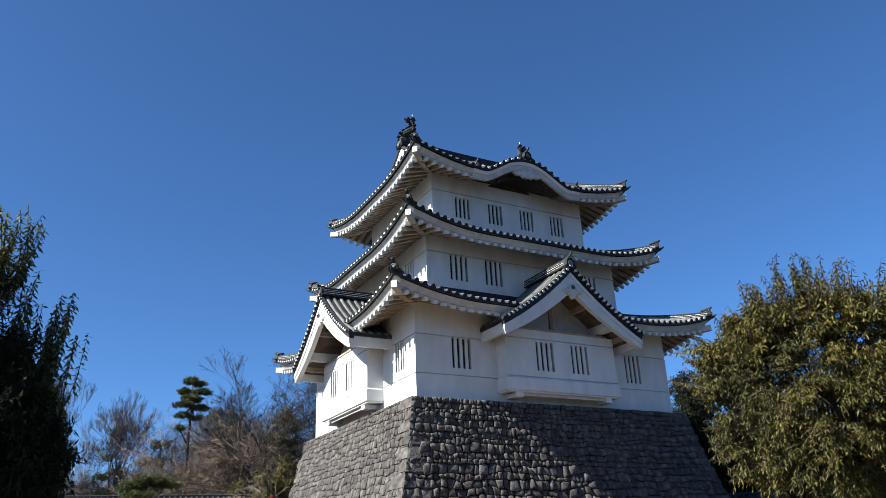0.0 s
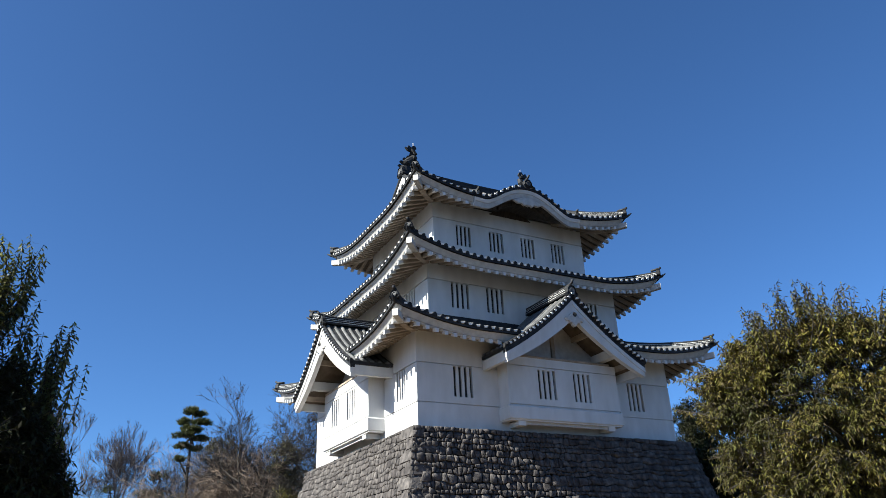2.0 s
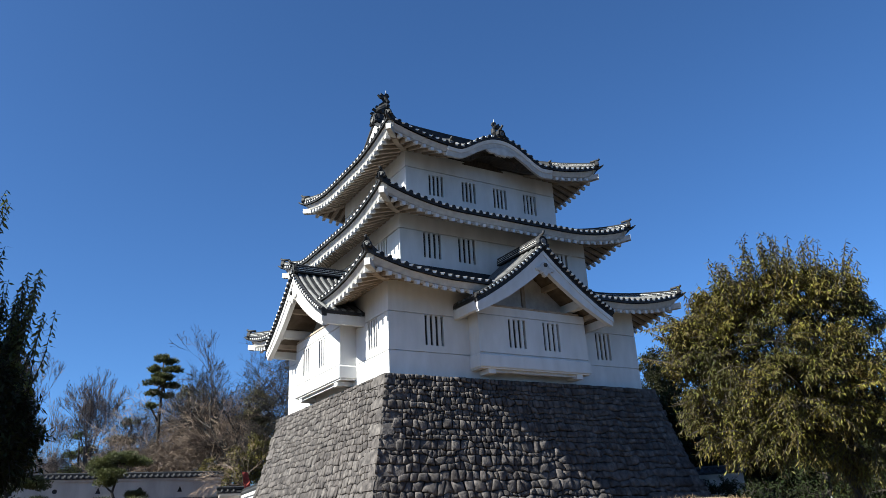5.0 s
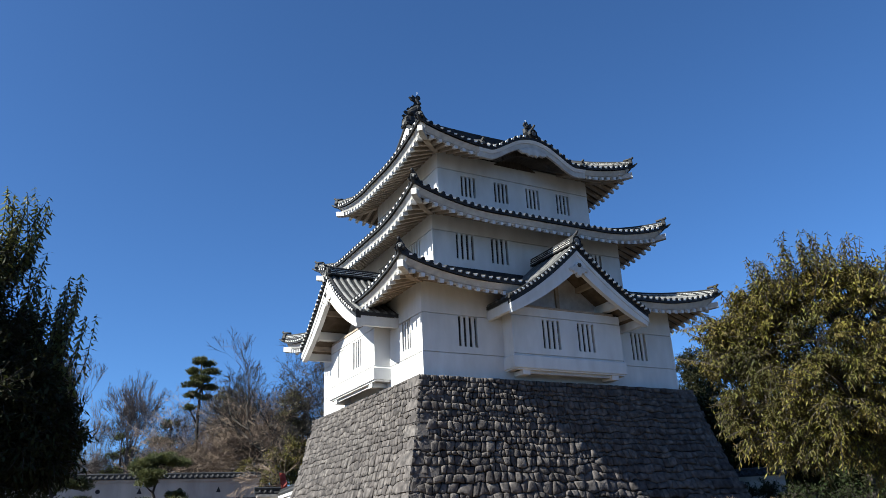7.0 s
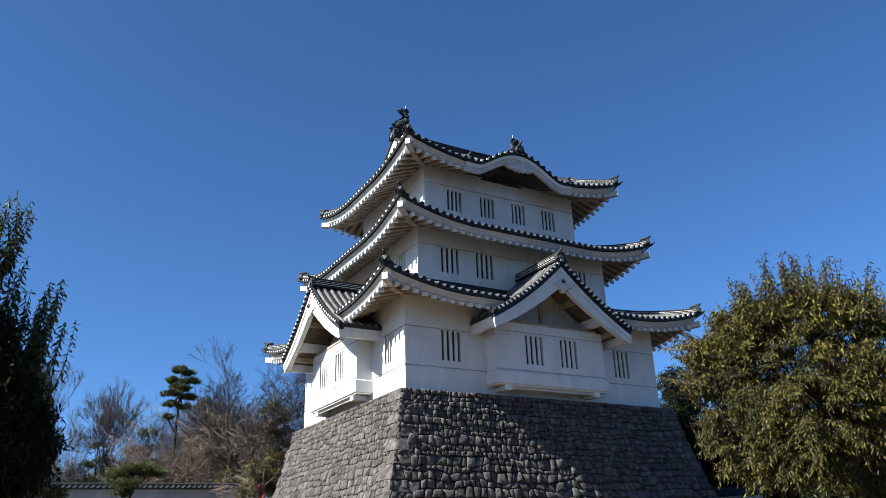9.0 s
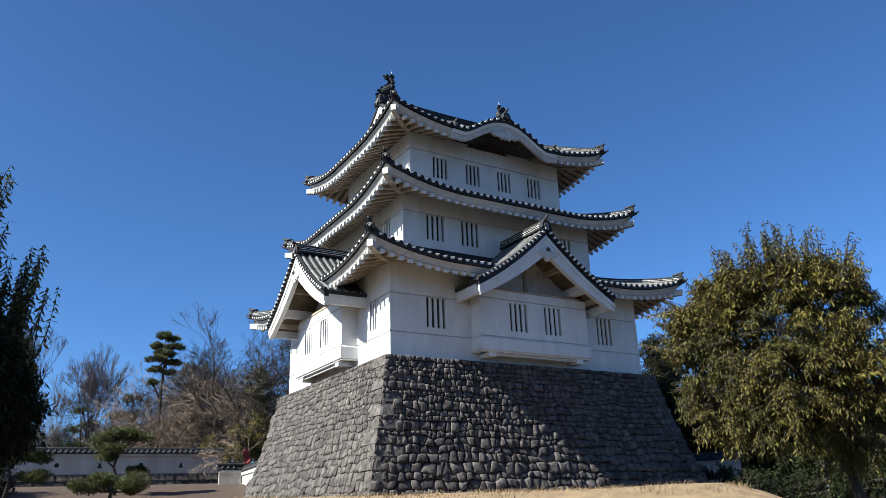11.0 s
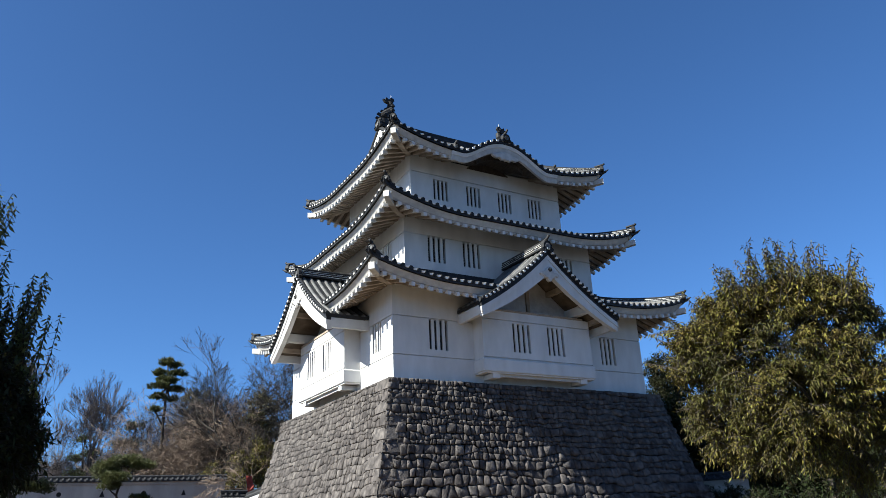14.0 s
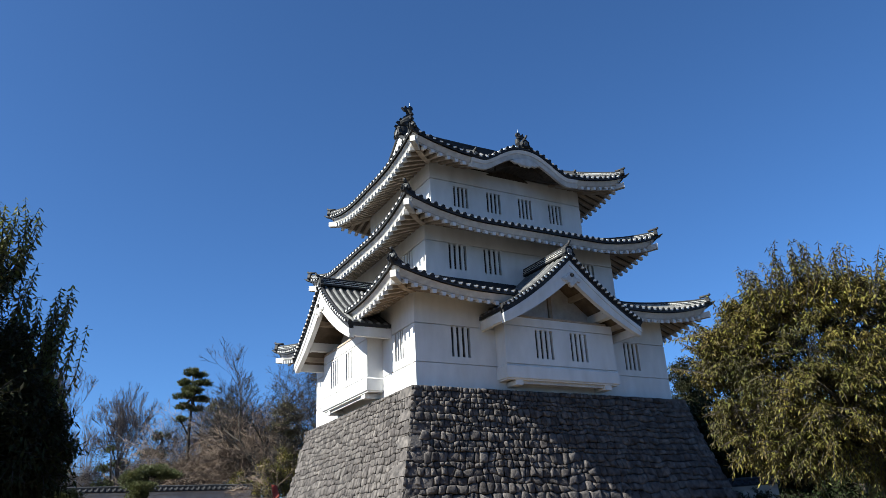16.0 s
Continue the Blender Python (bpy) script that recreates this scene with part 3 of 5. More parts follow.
IN2, IN3 = 1.11, 1.83
wins1 = [(0, *w) for w in mirrored([(1.37, 2.1, 1.08, 2.12)], WIDE)] + [(3, *w) for w in mirrored([(0.87, 1.54, 1.12, 2.12)], DEEP)]
storey(0, 0, WIDE, DEEP, 0, 3.26, (0.83, 2.14), wins1)
wins2 = [(0, *w) for w in mirrored([(0.98, 1.73, 4.67, 5.66), (2.5, 3.25, 4.67, 5.66)], WIDE - 2 * IN2)]
wins2 += [(3, *w) for w in mirrored([(1.05, 1.8, 4.67, 5.66), (2.55, 3.3, 4.67, 5.66)], DEEP - 2 * IN2)]
storey(IN2, IN2, WIDE - IN2, DEEP - IN2, 3.0, 6.36, (5.68,), wins2)
wins3 = [(0, *w) for w in mirrored([(1.03, 1.69, 7.62, 8.5), (2.57, 3.23, 7.62, 8.5)], WIDE - 2 * IN3)]
storey(IN3, IN3, WIDE - IN3, DEEP - IN3, 6.0, 9.42, (8.67,), wins3)

gable_front = Gable(Side(0, 0, WIDE, DEEP, 0), WIDE / 2, 2.98, 2.4, 4.62, 1.57, -1.12)
gable_left = Gable(Side(0, 0, WIDE, DEEP, 3), DEEP / 2, 2.98, 2.4, 4.62, 1.62, -1.12)

OUT1, OUT2, OUT3 = 1.365, 1.378, 1.42
low_roof = Roof(-OUT1, -OUT1, WIDE + OUT1, DEEP + OUT1, 2.98, 0.55, 0.3, 0.03, OUT1 + IN2, OUT1, "lowest curved grey tiled roof with white eaves",
                cuts=((0, OUT1 + WIDE / 2 - 1.85, OUT1 + WIDE / 2 + 1.85, 1.45), (3, OUT1 + DEEP / 2 - 1.85, OUT1 + DEEP / 2 + 1.85, 1.45)))
mid_roof = Roof(IN2 - OUT2, IN2 - OUT2, WIDE - IN2 + OUT2, DEEP - IN2 + OUT2, 6.05, 0.62, 0.32, 0.04, OUT2 + IN3 - IN2, OUT2,
                "middle curved grey tiled roof with white eaves")
GABLE_IN = 2.0
top_roof = Roof(IN3 - OUT3, IN3 - OUT3, WIDE - IN3 + OUT3, DEEP - IN3 + OUT3, 9.09, 0.58, 0.5, 0.04, DEEP / 2 - IN3 + OUT3, OUT3,
                "top grey tiled hip-and-gable roof with white eaves", hump=(0, 2.3, 0.85), gable=GABLE_IN)
for shape, z in ((low_roof, 4.3), (mid_roof, 7.2), (top_roof, 0)):
    ob = shape.make()
    for k in range(4):
        hip(shape, ob, k, 0.02, GABLE_IN if shape.gable else shape.depth)
    if z:
        foot_ridge(shape, ob, z)
bay(Side(0, 0, WIDE, DEEP, 0), 3.12, 7.88, 0.6, [(4.38, 5.12, 1.08, 2.1), (5.9, 6.64, 1.08, 2.1)], 2.5)
bay(Side(0, 0, WIDE, DEEP, 3), DEEP - 7.0, DEEP - 2.58, 0.6, [(DEEP - 6.2, DEEP - 5.45, 1.08, 2.1), (DEEP - 4.6, DEEP - 3.85, 1.08, 2.1)], 2.5)
gable_front.make((0.6, 2.35), 2.3)
gable_left.make((0.6, 2.2), 2.3)


def top_gables():
    """Gable walls, bargeboards, main ridge and the two fish on it."""
    y0, mid, zr = IN3 - OUT3, DEEP / 2, top_roof.top(2, 5.0, DEEP / 2 - IN3 + OUT3)
    for sgn, xg in ((-1, IN3 - OUT3 + GABLE_IN), (1, WIDE - IN3 + OUT3 - GABLE_IN)):
        half = mid - y0 - GABLE_IN

        def zz(v):
            d = mid - y0 - abs(v)
            return 9.09 + 0.5 * d + 0.04 * d * d
        b = Build()
        for s2 in (-1, 1):
            rows = [[Vector((xg, mid + v, zz(half) - 0.2)), Vector((xg - 0.15 * sgn, mid + v, zz(half) - 0.2)), Vector((xg - 0.15 * sgn, mid + v, zz(v) - 0.02)),
                     Vector((xg, mid + v, zz(v) - 0.02))] for v in [half * s2 * i / 8 for i in range(9)]]
            b.rings(rows, True, True)
        wall = part("gable_wall", b, PLASTER, tower, "white plastered gable wall")
        b = Build()
        for s2 in (-1, 1):
            rows = [[Vector((xg + 0.32 * sgn, mid + v, zz(v) - 0.34)), Vector((xg + 0.44 * sgn, mid + v, zz(v) - 0.34)),
                     Vector((xg + 0.44 * sgn, mid + v, zz(v))), Vector((xg + 0.32 * sgn, mid + v, zz(v)))] for v in
                    [half * s2 * i / 10 for i in range(11)]]
            b.rings(rows, True, True)
        part("bargeboard", b, PLASTER, wall, "curved white plastered bargeboard")
        b = Build()
        for s2 in (-1, 1):
            b.tube([(xg + 0.42 * sgn, mid + v, zz(v) + 0.12) for v in [half * s2 * i / 10 for i in range(11)]], [0.09] * 11, 8)
        part("verge_roll", b, TILE, wall)
        ridge_end(Vector((xg + 0.5 * sgn, mid, zr + 0.02)), (sgn, 0, 0), 0.5, wall, False)
    x0, x1 = IN3 - OUT3 + GABLE_IN - 0.5, WIDE - IN3 + OUT3 - GABLE_IN + 0.5
    pts = [(x0 + (x1 - x0) * i / 10, mid, zr + 0.02 + 0.1 * abs(i / 5 - 1) ** 2) for i in range(11)]
    for z0, z1, w, slot in COURSES + ((0.22, 0.24, 0.75, 1), (0.24, 0.34, 0.8, 0)):
        b = Build()
        w *= 0.19
        b.rings([[(x, y - w, z + z0), (x, y + w, z + z0), (x, y + w, z + z1), (x, y - w, z + z1)] for x, y, z in pts])
        part("main_ridge_course", b, TILE, tower, "dark grey course of the main ridge")
    b = Build()
    b.rings([[(x, y + 0.1 * math.cos(t), z + 0.32 + 0.1 * math.sin(t)) for t in [math.pi * j / 6 for j in range(7)]] for x, y, z in pts])
    part("main_ridge_cap", b, TILE, tower, "round dark cap of the main ridge")
    for sgn, x in ((1, x0 + 0.42), (-1, x1 - 0.42)):
        fish(x + 0.14 * sgn, mid, zr + 0.3, sgn)


def fish(x, y, z, sgn):
    """A roof fish with its head down on the ridge and its tail curled up, with fins and a lightning rod."""
    b = Build()
    spine = [(-0.34, 0.0, 0.2), (-0.36, 0.2, 0.22), (-0.28, 0.42, 0.21), (-0.14, 0.6, 0.19), (0.02, 0.74, 0.17), (0.14, 0.88, 0.15), (0.16, 1.02, 0.13), (0.08, 1.14, 0.12),
             (0.02, 1.24, 0.1), (0.08, 1.33, 0.07), (0.18, 1.35, 0.04)]
    b.tube([(x + a * sgn, y, z + h) for a, h, r in spine], [r for a, h, r in spine], 10)
    # a curled breast fin
    curl = [(0.12 + 0.15 * math.cos(t), 0.52 + 0.15 * math.sin(t)) for t in [0.6 * k for k in range(10)]]
    b.tube([(x + a * sgn, y, z + h) for a, h in curl], [0.06 - 0.003 * k for k in range(10)], 7)

    def fin(pts, thick=0.04):
        rows = [[(x + a * sgn, y + o, z + h) for a, h in pts] for o in (-thick, thick)]
        b.rings(rows, True, True)
    fin([(0.0, 1.12), (-0.2, 1.16), (-0.32, 1.3), (-0.2, 1.28), (-0.16, 1.42), (-0.02, 1.32), (0.06, 1.46), (0.2, 1.42), (0.24, 1.3), (0.14, 1.18)], 0.06)
    for k in range(7):
        a, h, wide = spine[1 + k]
        fin([(a - wide * 0.5, h - 0.08), (a - wide - 0.12, h + 0.06), (a - wide - 0.07, h + 0.12), (a - wide * 0.5, h + 0.1)], 0.05)
    fin([(-0.46, -0.02), (-0.56, 0.1), (-0.48, 0.22), (-0.2, 0.24), (0.06, 0.2), (0.12, -0.02)], 0.18)
    ob = part("roof_fish", b, TILE, tower, "grey tile roof fish with a raised tail")
    b = Build()
    b.tube([(x + 0.1 * sgn, y, z + 0.9), (x + 0.1 * sgn, y, z + 1.62)], [0.012, 0.008], 6)
    part("lightning_rod", b, MORTAR, ob, "thin pale lightning rod")


top_gables()


def curved_gable():
    """Bargeboard, vault, pendant and ridge ornament of the curved gable in the top front eave."""
    shape, side = top_roof, top_roof.sides[0]
    long = side.long
    mid = long / 2
    ss = [mid - 2.55 + 5.1 * i / 40 for i in range(41)]
    b = Build()
    b.rings([[side.p(s, 0.03, shape.edge(0, s) - 0.15), side.p(s, 0.12, shape.edge(0, s) - 0.15), side.p(s, 0.12, shape.edge(0, s) - 0.02),
              side.p(s, -0.02, shape.edge(0, s) - 0.02)] for s in ss], True, True)
    board = part("curved_bargeboard", b, PLASTER, tower, "undulating white plastered upper bargeboard")
    b = Build()
    b.rings([[side.p(s, 0.09, shape.edge(0, s) - 0.36), side.p(s, 0.2, shape.edge(0, s) - 0.36), side.p(s, 0.2, shape.edge(0, s) - 0.152),
              side.p(s, 0.06, shape.edge(0, s) - 0.152)] for s in ss], True, True)
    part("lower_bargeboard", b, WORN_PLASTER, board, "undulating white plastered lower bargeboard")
    b = Build()
    inner = [s for s in ss if shape.bulge(0, s) > 0.54]
    b.rings([[side.p(s, OUT3 - 0.02, 9.3), side.p(s, OUT3 + 0.1, 9.3), side.p(s, OUT3 + 0.1, shape.ze + shape.bulge(0, s) - 0.3),
              side.p(s, OUT3 - 0.02, shape.ze + shape.bulge(0, s) - 0.3)] for s in inner], True, True)
    part("arch_wall", b, VAULT, board, "wall under the curved gable, painted dark as shade")
    b = Build()
    b.rings([[side.p(s, 0.5, shape.edge(0, s) - 0.5), side.p(s, 0.62, shape.edge(0, s) - 0.5), side.p(s, 0.62, shape.edge(0, s) - 0.3),
              side.p(s, 0.5, shape.edge(0, s) - 0.3)] for s in ss if shape.bulge(0, s) > 0.42], True, True)
    part("inner_arch", b, VAULT, board, "inner arch board, painted dark as shade")
    b = Build()
    out = [(0, -0.2), (0.12, -0.14), (0.24, -0.2), (0.4, -0.08), (0.6, -0.12), (0.86, 0.02), (0.62, 0.12), (0.3, 0.24), (0, 0.3)]
    ring = out + [(-x, y) for x, y in reversed(out[1:-1])]
    zc = shape.edge(0, mid) - 0.56
    b.rings([[side.p(mid + x * g, o, zc + y * g) for x, y in ring] for o, g in ((0.14, 0.8), (0.05, 0.8), (0.02, 0.66))], True, True)
    part("carved_pendant", b, WORN_PLASTER, board, "carved white pendant")
    b = Build()
    pts = [side.p(mid, d, shape.top(0, mid, max(d, 0)) + 0.1) for d in (-0.05, 0.4, 0.9, 1.3)]
    ridge_band(b, pts, [side.e] * 4, 0.12, COURSES[:3])
    part("short_ridge", b, [TILE, MORTAR], board)
    ridge_end(pts[0] + Vector((0, 0, -0.02)), -side.n, 0.42, board)
    for s in (mid - 2.4, mid + 2.4):
        b = Build()
        pts = [side.p(s, d, shape.top(0, s, max(d, 0)) + 0.1) for d in (-0.03, 0.3, 0.8, 1.4)]
        ridge_band(b, pts, [side.e] * 4, 0.1, COURSES[:3])
        part("side_ridge", b, [TILE, MORTAR], board)
        ridge_end(pts[0] + Vector((0, 0, -0.04)), -side.n, 0.26, board)


curved_gable()

# ---- stone base ----
def batter(h):
    """How far the face stands out at a depth h below its top."""
    return 0.27 + 0.2 * h + 0.014 * h * h


base = tagged(new("stone_base"), "battered castle base of rough grey fitted stones", "stone base")
BASE_H = 5.0


def face_point(k, u, h, proud=0.0):
    """A point of base face k: u metres from its first corner along the top, h below the top."""
    o = batter(h) + proud
    x0, y0, x1, y1 = -o, -o, WIDE + o, DEEP + o
    side = Side(x0, y0, x1, y1, k)
    top_long = (WIDE if k % 2 == 0 else DEEP) + 2 * batter(0)
    return side.p(side.long * u / top_long, 0, TOP - h)


b = Build()
lev = [BASE_H * i / 8 for i in range(9)]
b.rings([[Vector(p) for p in ((-batter(h) + 0.12, -batter(h) + 0.12, TOP - h - 0.02), (WIDE + batter(h) - 0.12, -batter(h) + 0.12, TOP - h - 0.02),
                              (WIDE + batter(h) - 0.12, DEEP + batter(h) - 0.12, TOP - h - 0.02), (-batter(h) + 0.12, DEEP + batter(h) - 0.12, TOP - h - 0.02))]
         for h in lev])
core = part("core", b, EARTH, base, "dark packed joints between the stones")


def stone_cells(long, rng):
    """Irregular stones in wavering courses, larger towards the foot."""
    lines, h = [0.0], 0.0
    while h < BASE_H:
        h += (0.165 + 0.024 * h) * rng.uniform(0.75, 1.35)
        lines.append(min(h, BASE_H))

    def wave(i, u):
        if i == 0 or i == len(lines) - 1:
            return lines[i]
        size = lines[i + 1] - lines[i - 1] if i + 1 < len(lines) else 0.3
        return min(max(lines[i] + size * (0.26 * noise.noise((u * 1.3, i * 7.3, 2)) + 0.2 * noise.noise((u * 4.1, i * 5.1, 9))), 0.0), BASE_H)
    cells = []
    for i in range(len(lines) - 1):
        size = lines[i + 1] - lines[i]
        if size < 0.05:
            continue
        u, lean0, first = -rng.uniform(0, 0.2), 0.0, True
        while u < long:
            w = max(size, 0.18) * rng.choice((0.6, 0.75, 0.9, 1.0, 1.15, 1.35))
            lean1 = rng.uniform(-0.18, 0.18) * size
            top = [u - lean0, u + w * rng.uniform(0.35, 0.65), u + w - lean1]
            low = [u + w + lean1, u + w * rng.uniform(0.35, 0.65), u + lean0]
            poly = [(x, wave(i, x)) for x in top] + [(x, wave(i + 1, x)) for x in low]
            if rng.random() < 0.75:
                j = rng.choice((0, 2, 3, 5))
                cx, cy = u + w / 2, (lines[i] + lines[i + 1]) / 2
                poly[j] = (poly[j][0] + (cx - poly[j][0]) * 0.15, poly[j][1] + (cy - poly[j][1]) * 0.15)
            poly = [(min(max(x, 0.0), long), y) for x, y in poly]
            if max(x for x, y in poly) - min(x for x, y in poly) > 0.06:
                cells.append(((u + w / 2, lines[i] + size / 2), poly))
            u, lean0 = u + w, lean1
    return cells


def stone_block(build, k, a, poly, rng):
    """One rough stone: a bevelled, slightly domed and tilted block."""
    cx = sum(p[0] for p in poly) / len(poly)
    cy = sum(p[1] for p in poly) / len(poly)
    worn = 0.4 if k == 3 else 1.0
    tx, ty, bulge = rng.uniform(-0.13, 0.13) * worn, rng.uniform(-0.12, 0.12) * worn, rng.uniform(0.01, 0.095) * worn

    def at(f, o, wob=0.0, rough=0.0):
        row = []
        for u, v in poly:
            du, dv = (u - cx) * f, (v - cy) * f
            g = 1 + rng.uniform(-wob, wob)
            row.append(face_point(k, cx + du * g, min(max(cy + dv * g, 0.0), BASE_H), o + tx * du + ty * dv + rng.uniform(-rough, rough)))
        return row
    rows = [at(0.99, -0.16), at(0.985, -0.012 * worn, 0, 0.01 * worn), at(0.87 if worn == 1 else 0.93, bulge, 0.05 * worn, 0.014 * worn), at(0.5, bulge + 0.018, 0.15, 0.018 * worn)]
    n = len(poly)
    fs = []
    for i in range(3):
        for j in range(n):
            p, q = i * n + j, i * n + (j + 1) % n
            fs.append((p, q, q + n, p + n))
    fs += [(3 * n + j, 3 * n + (j + 1) % n, 4 * n) for j in range(n)]
    build.add([p for r in rows for p in r] + [face_point(k, cx, cy, bulge + rng.uniform(-0.01, 0.045) * worn)], fs)


def stone_face(k, near, label):
    rng = random.Random(40 + k)
    long = (WIDE if k % 2 == 0 else DEEP) + 2 * batter(0)
    cells = [(a, p) for a, p in stone_cells(long, rng) if len(p) > 2]
    cells.sort(key=lambda c: near(c[0]))
    rest = Build()
    bed = Build()
    for i in range(20):
        for j in range(10):
            q = [face_point(k, long * (i + x) / 20, BASE_H * (j + y) / 10, -0.045 if k == 3 else -0.1) for x, y in ((0, 0), (0, 1), (1, 1), (1, 0))]
            bed.add(q, [(0, 1, 2, 3)])
    face = part("stone_face", bed, EARTH, base, label)
    for i, (a, poly) in enumerate(cells):
        if i < 300 and k in (0, 3):
            b = Build()
            stone_block(b, k, a, poly, rng)
            part("stone", b, STONE, face, smooth=True)
        else:
            stone_block(rest, k, a, poly, rng)
    part("stone_infill", rest, STONE_JOINED, face, "rough grey fitted stones", smooth=True, kind="stuff")


stone_face(0, lambda a: abs(a[0] - 3.5) + 0.4 * a[1], "front face of rough grey stones")
stone_face(3, lambda a: abs(a[0] - DEEP) + 0.4 * a[1], "sunlit face of rough grey stones")
stone_face(1, lambda a: 0, "rear face of rough grey stones")
stone_face(2, lambda a: 0, "rear face of rough grey stones")


def corner_stones(k):
    """Large squared stones that interlock up a corner of the base."""
    rng = random.Random(7 + k)
    h, turn = 0.0, 0
    while h < BASE_H - 0.2:
        t = rng.uniform(0.36, 0.52)
        la, lb = (rng.uniform(0.75, 1.0), rng.uniform(0.4, 0.55)) if turn % 2 else (rng.uniform(0.4, 0.55), rng.uniform(0.75, 1.0))
        turn += 1
        b = Build()
        rows = []
        for hh, o in ((h + 0.012, 0.0), (h + 0.05, 0.05), (h + t - 0.05, 0.06), (h + t - 0.012, 0.0)):
            s = Side(-batter(hh) - o, -batter(hh) - o, WIDE + batter(hh) + o, DEEP + batter(hh) + o, k)
            z = TOP - hh
            rows.append([s.p(0.03, 0.03, z), s.p(0.1, 0, z), s.p(la - 0.05, 0, z), s.p(la, 0.1, z), s.p(la, 0.5, z), s.p(0.5, lb, z), s.p(0.1, lb, z),
                         s.p(0, lb - 0.05, z), s.p(0, 0.1, z)])
        b.rings(rows, True, True)
        part("corner_stone", b, STONE, base)
        h += t


for k in (0, 1, 3):
    corner_stones(k)

# ---- ground ----
GRASS = material("dry_winter_turf", (0.13, 0.085, 0.045), (0.24, 0.17, 0.095), 0.95, 3, stain=(0.12, 0.1, 0.05), stain_scale=0.35, stain_amount=0.6,
                 bump=0.8, bump_scale=30)
LITTER = material("brown_leaf_litter", (0.022, 0.012, 0.0065), (0.055, 0.029, 0.015), 0.95, 4, stain=(0.03, 0.022, 0.014), stain_scale=0.6, stain_amount=0.6, bump=0.8, bump_scale=30)
SOIL = material("dark_trodden_soil", (0.018, 0.015, 0.012), (0.045, 0.038, 0.03), 0.95, 2, stain=(0.055, 0.043, 0.027), stain_scale=0.3, stain_amount=0.5,
                bump=0.6, bump_scale=25)


def ease(t):
    t = min(max(t, 0.0), 1.0)
    return t * t * (3 - 2 * t)


def ground_z(x, y):
    """Level by the camera, a bank up to the terrace of the tower, a little higher behind it, lower beside it under the trees."""
    dx, dy = x - EYE[0], y - EYE[1]
    d = math.hypot(dx, dy)
    aside = ease((math.degrees(math.atan2(dx, dy)) - 50) / 8) if d > 0.1 and dx > 0 else 0.0
    return (1.92 - 0.75 * aside) * ease((d - 10) / 8) + 1.25 * ease((d - 30) / 12)


b = Build()
rad = [0, 2, 4, 6, 8, 9, 10, 11, 12, 13, 14, 15, 16, 17, 18, 19, 20, 22, 24, 27, 30, 33, 36, 39, 42, 46, 52, 60, 80, 120, 250, 700, 2500]
rows = []
for r in rad:
    row = []
    for i in range(144):
        a = 2 * math.pi * i / 144
        x, y = EYE[0] + r * math.cos(a), EYE[1] + r * math.sin(a)
        row.append((x, y, ground_z(x, y) + (0.05 * noise.noise((x * 0.5, y * 0.5, 0)) if r > 1 else 0)))
    rows.append(row)
b.rings(rows, True, False)
for i, f in enumerate(b.f):
    x, y = sum(b.v[k][0] for k in f) / 4 - EYE[0], sum(b.v[k][1] for k in f) / 4 - EYE[1]
    az, far = math.degrees(math.atan2(x, y)), math.hypot(x, y)
    b.m[i] = 1 if 13 < far < 24 and 0 < az < 56 else (2 if 24 < far < 46 and -20 < az < 22 else 0)
tagged(part("ground", b, [SOIL, GRASS, LITTER], None, smooth=True), "dark soil and a low bank of dry winter turf", "ground", kind="structure")


def dry_grass():
    """Blades of dead grass along the crest of the bank."""
    rng = random.Random(19)
    b = Build()
    for _ in range(5200):
        az, d = radians(rng.uniform(8, 52)), rng.uniform(16.4, 19.6)
        x, y = EYE[0] + d * math.sin(az), EYE[1] + d * math.cos(az)
        if x > -1.6 and y > -1.6:
            continue
        p = Vector((x, y, ground_z(x, y) - 0.02))
        h, a = rng.uniform(0.05, 0.17) * (0.6 + noise.noise((x, y, 4))), rng.uniform(0, 6.28)
        s = Vector((math.cos(a), math.sin(a), 0)) * 0.008
        t = p + Vector((rng.gauss(0, 0.5) * h, rng.gauss(0, 0.5) * h, max(0.03, h)))
        b.add([p - s, p + s, t], [(0, 1, 2)])
    tagged(part("dry_grass", b, GRASS), "short dead grass on the bank", "grass", kind="stuff")


dry_grass()

# ---- vegetation ----
BARK = material("grey_brown_bark", (0.013, 0.01, 0.008), (0.038, 0.031, 0.025), 0.95, 12, bump=0.6, stretch=(1, 1, 0.25))
TWIG = material("bare_twig", (0.09, 0.064, 0.048), (0.18, 0.135, 0.1), 0.9, 3, spread=0.25)
LEAF_YELLOW = material("olive_yellow_leaf", (0.026, 0.027, 0.005), (0.112, 0.089, 0.014), 0.65, 0.9, spec=0.25, spread=0.45, hue=0.03, island=True, through_light=0.12)
# very dark green, with the shade around these trees put into it
LEAF_DARK = material("shade_toned_leaf", (0.008, 0.012, 0.004), (0.022, 0.028, 0.008), 0.8, 0.9, spec=0.12, spread=0.4, hue=0.03, island=True, through_light=0.2)
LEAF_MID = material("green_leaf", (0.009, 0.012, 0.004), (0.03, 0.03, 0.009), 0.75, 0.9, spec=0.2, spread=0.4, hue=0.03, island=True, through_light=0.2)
# the near tree's leaf again, lighter where sun reaches its shoots
SUNLIT_LEAF = material("sunlit_green_leaf", (0.045, 0.056, 0.015), (0.17, 0.155, 0.032), 0.6, 0.9, spread=0.4, hue=0.03, island=True, through_light=0.3)
GREY_TWIG = material("grey_bare_twig", (0.055, 0.046, 0.044), (0.12, 0.1, 0.095), 0.9, 3, spread=0.25)
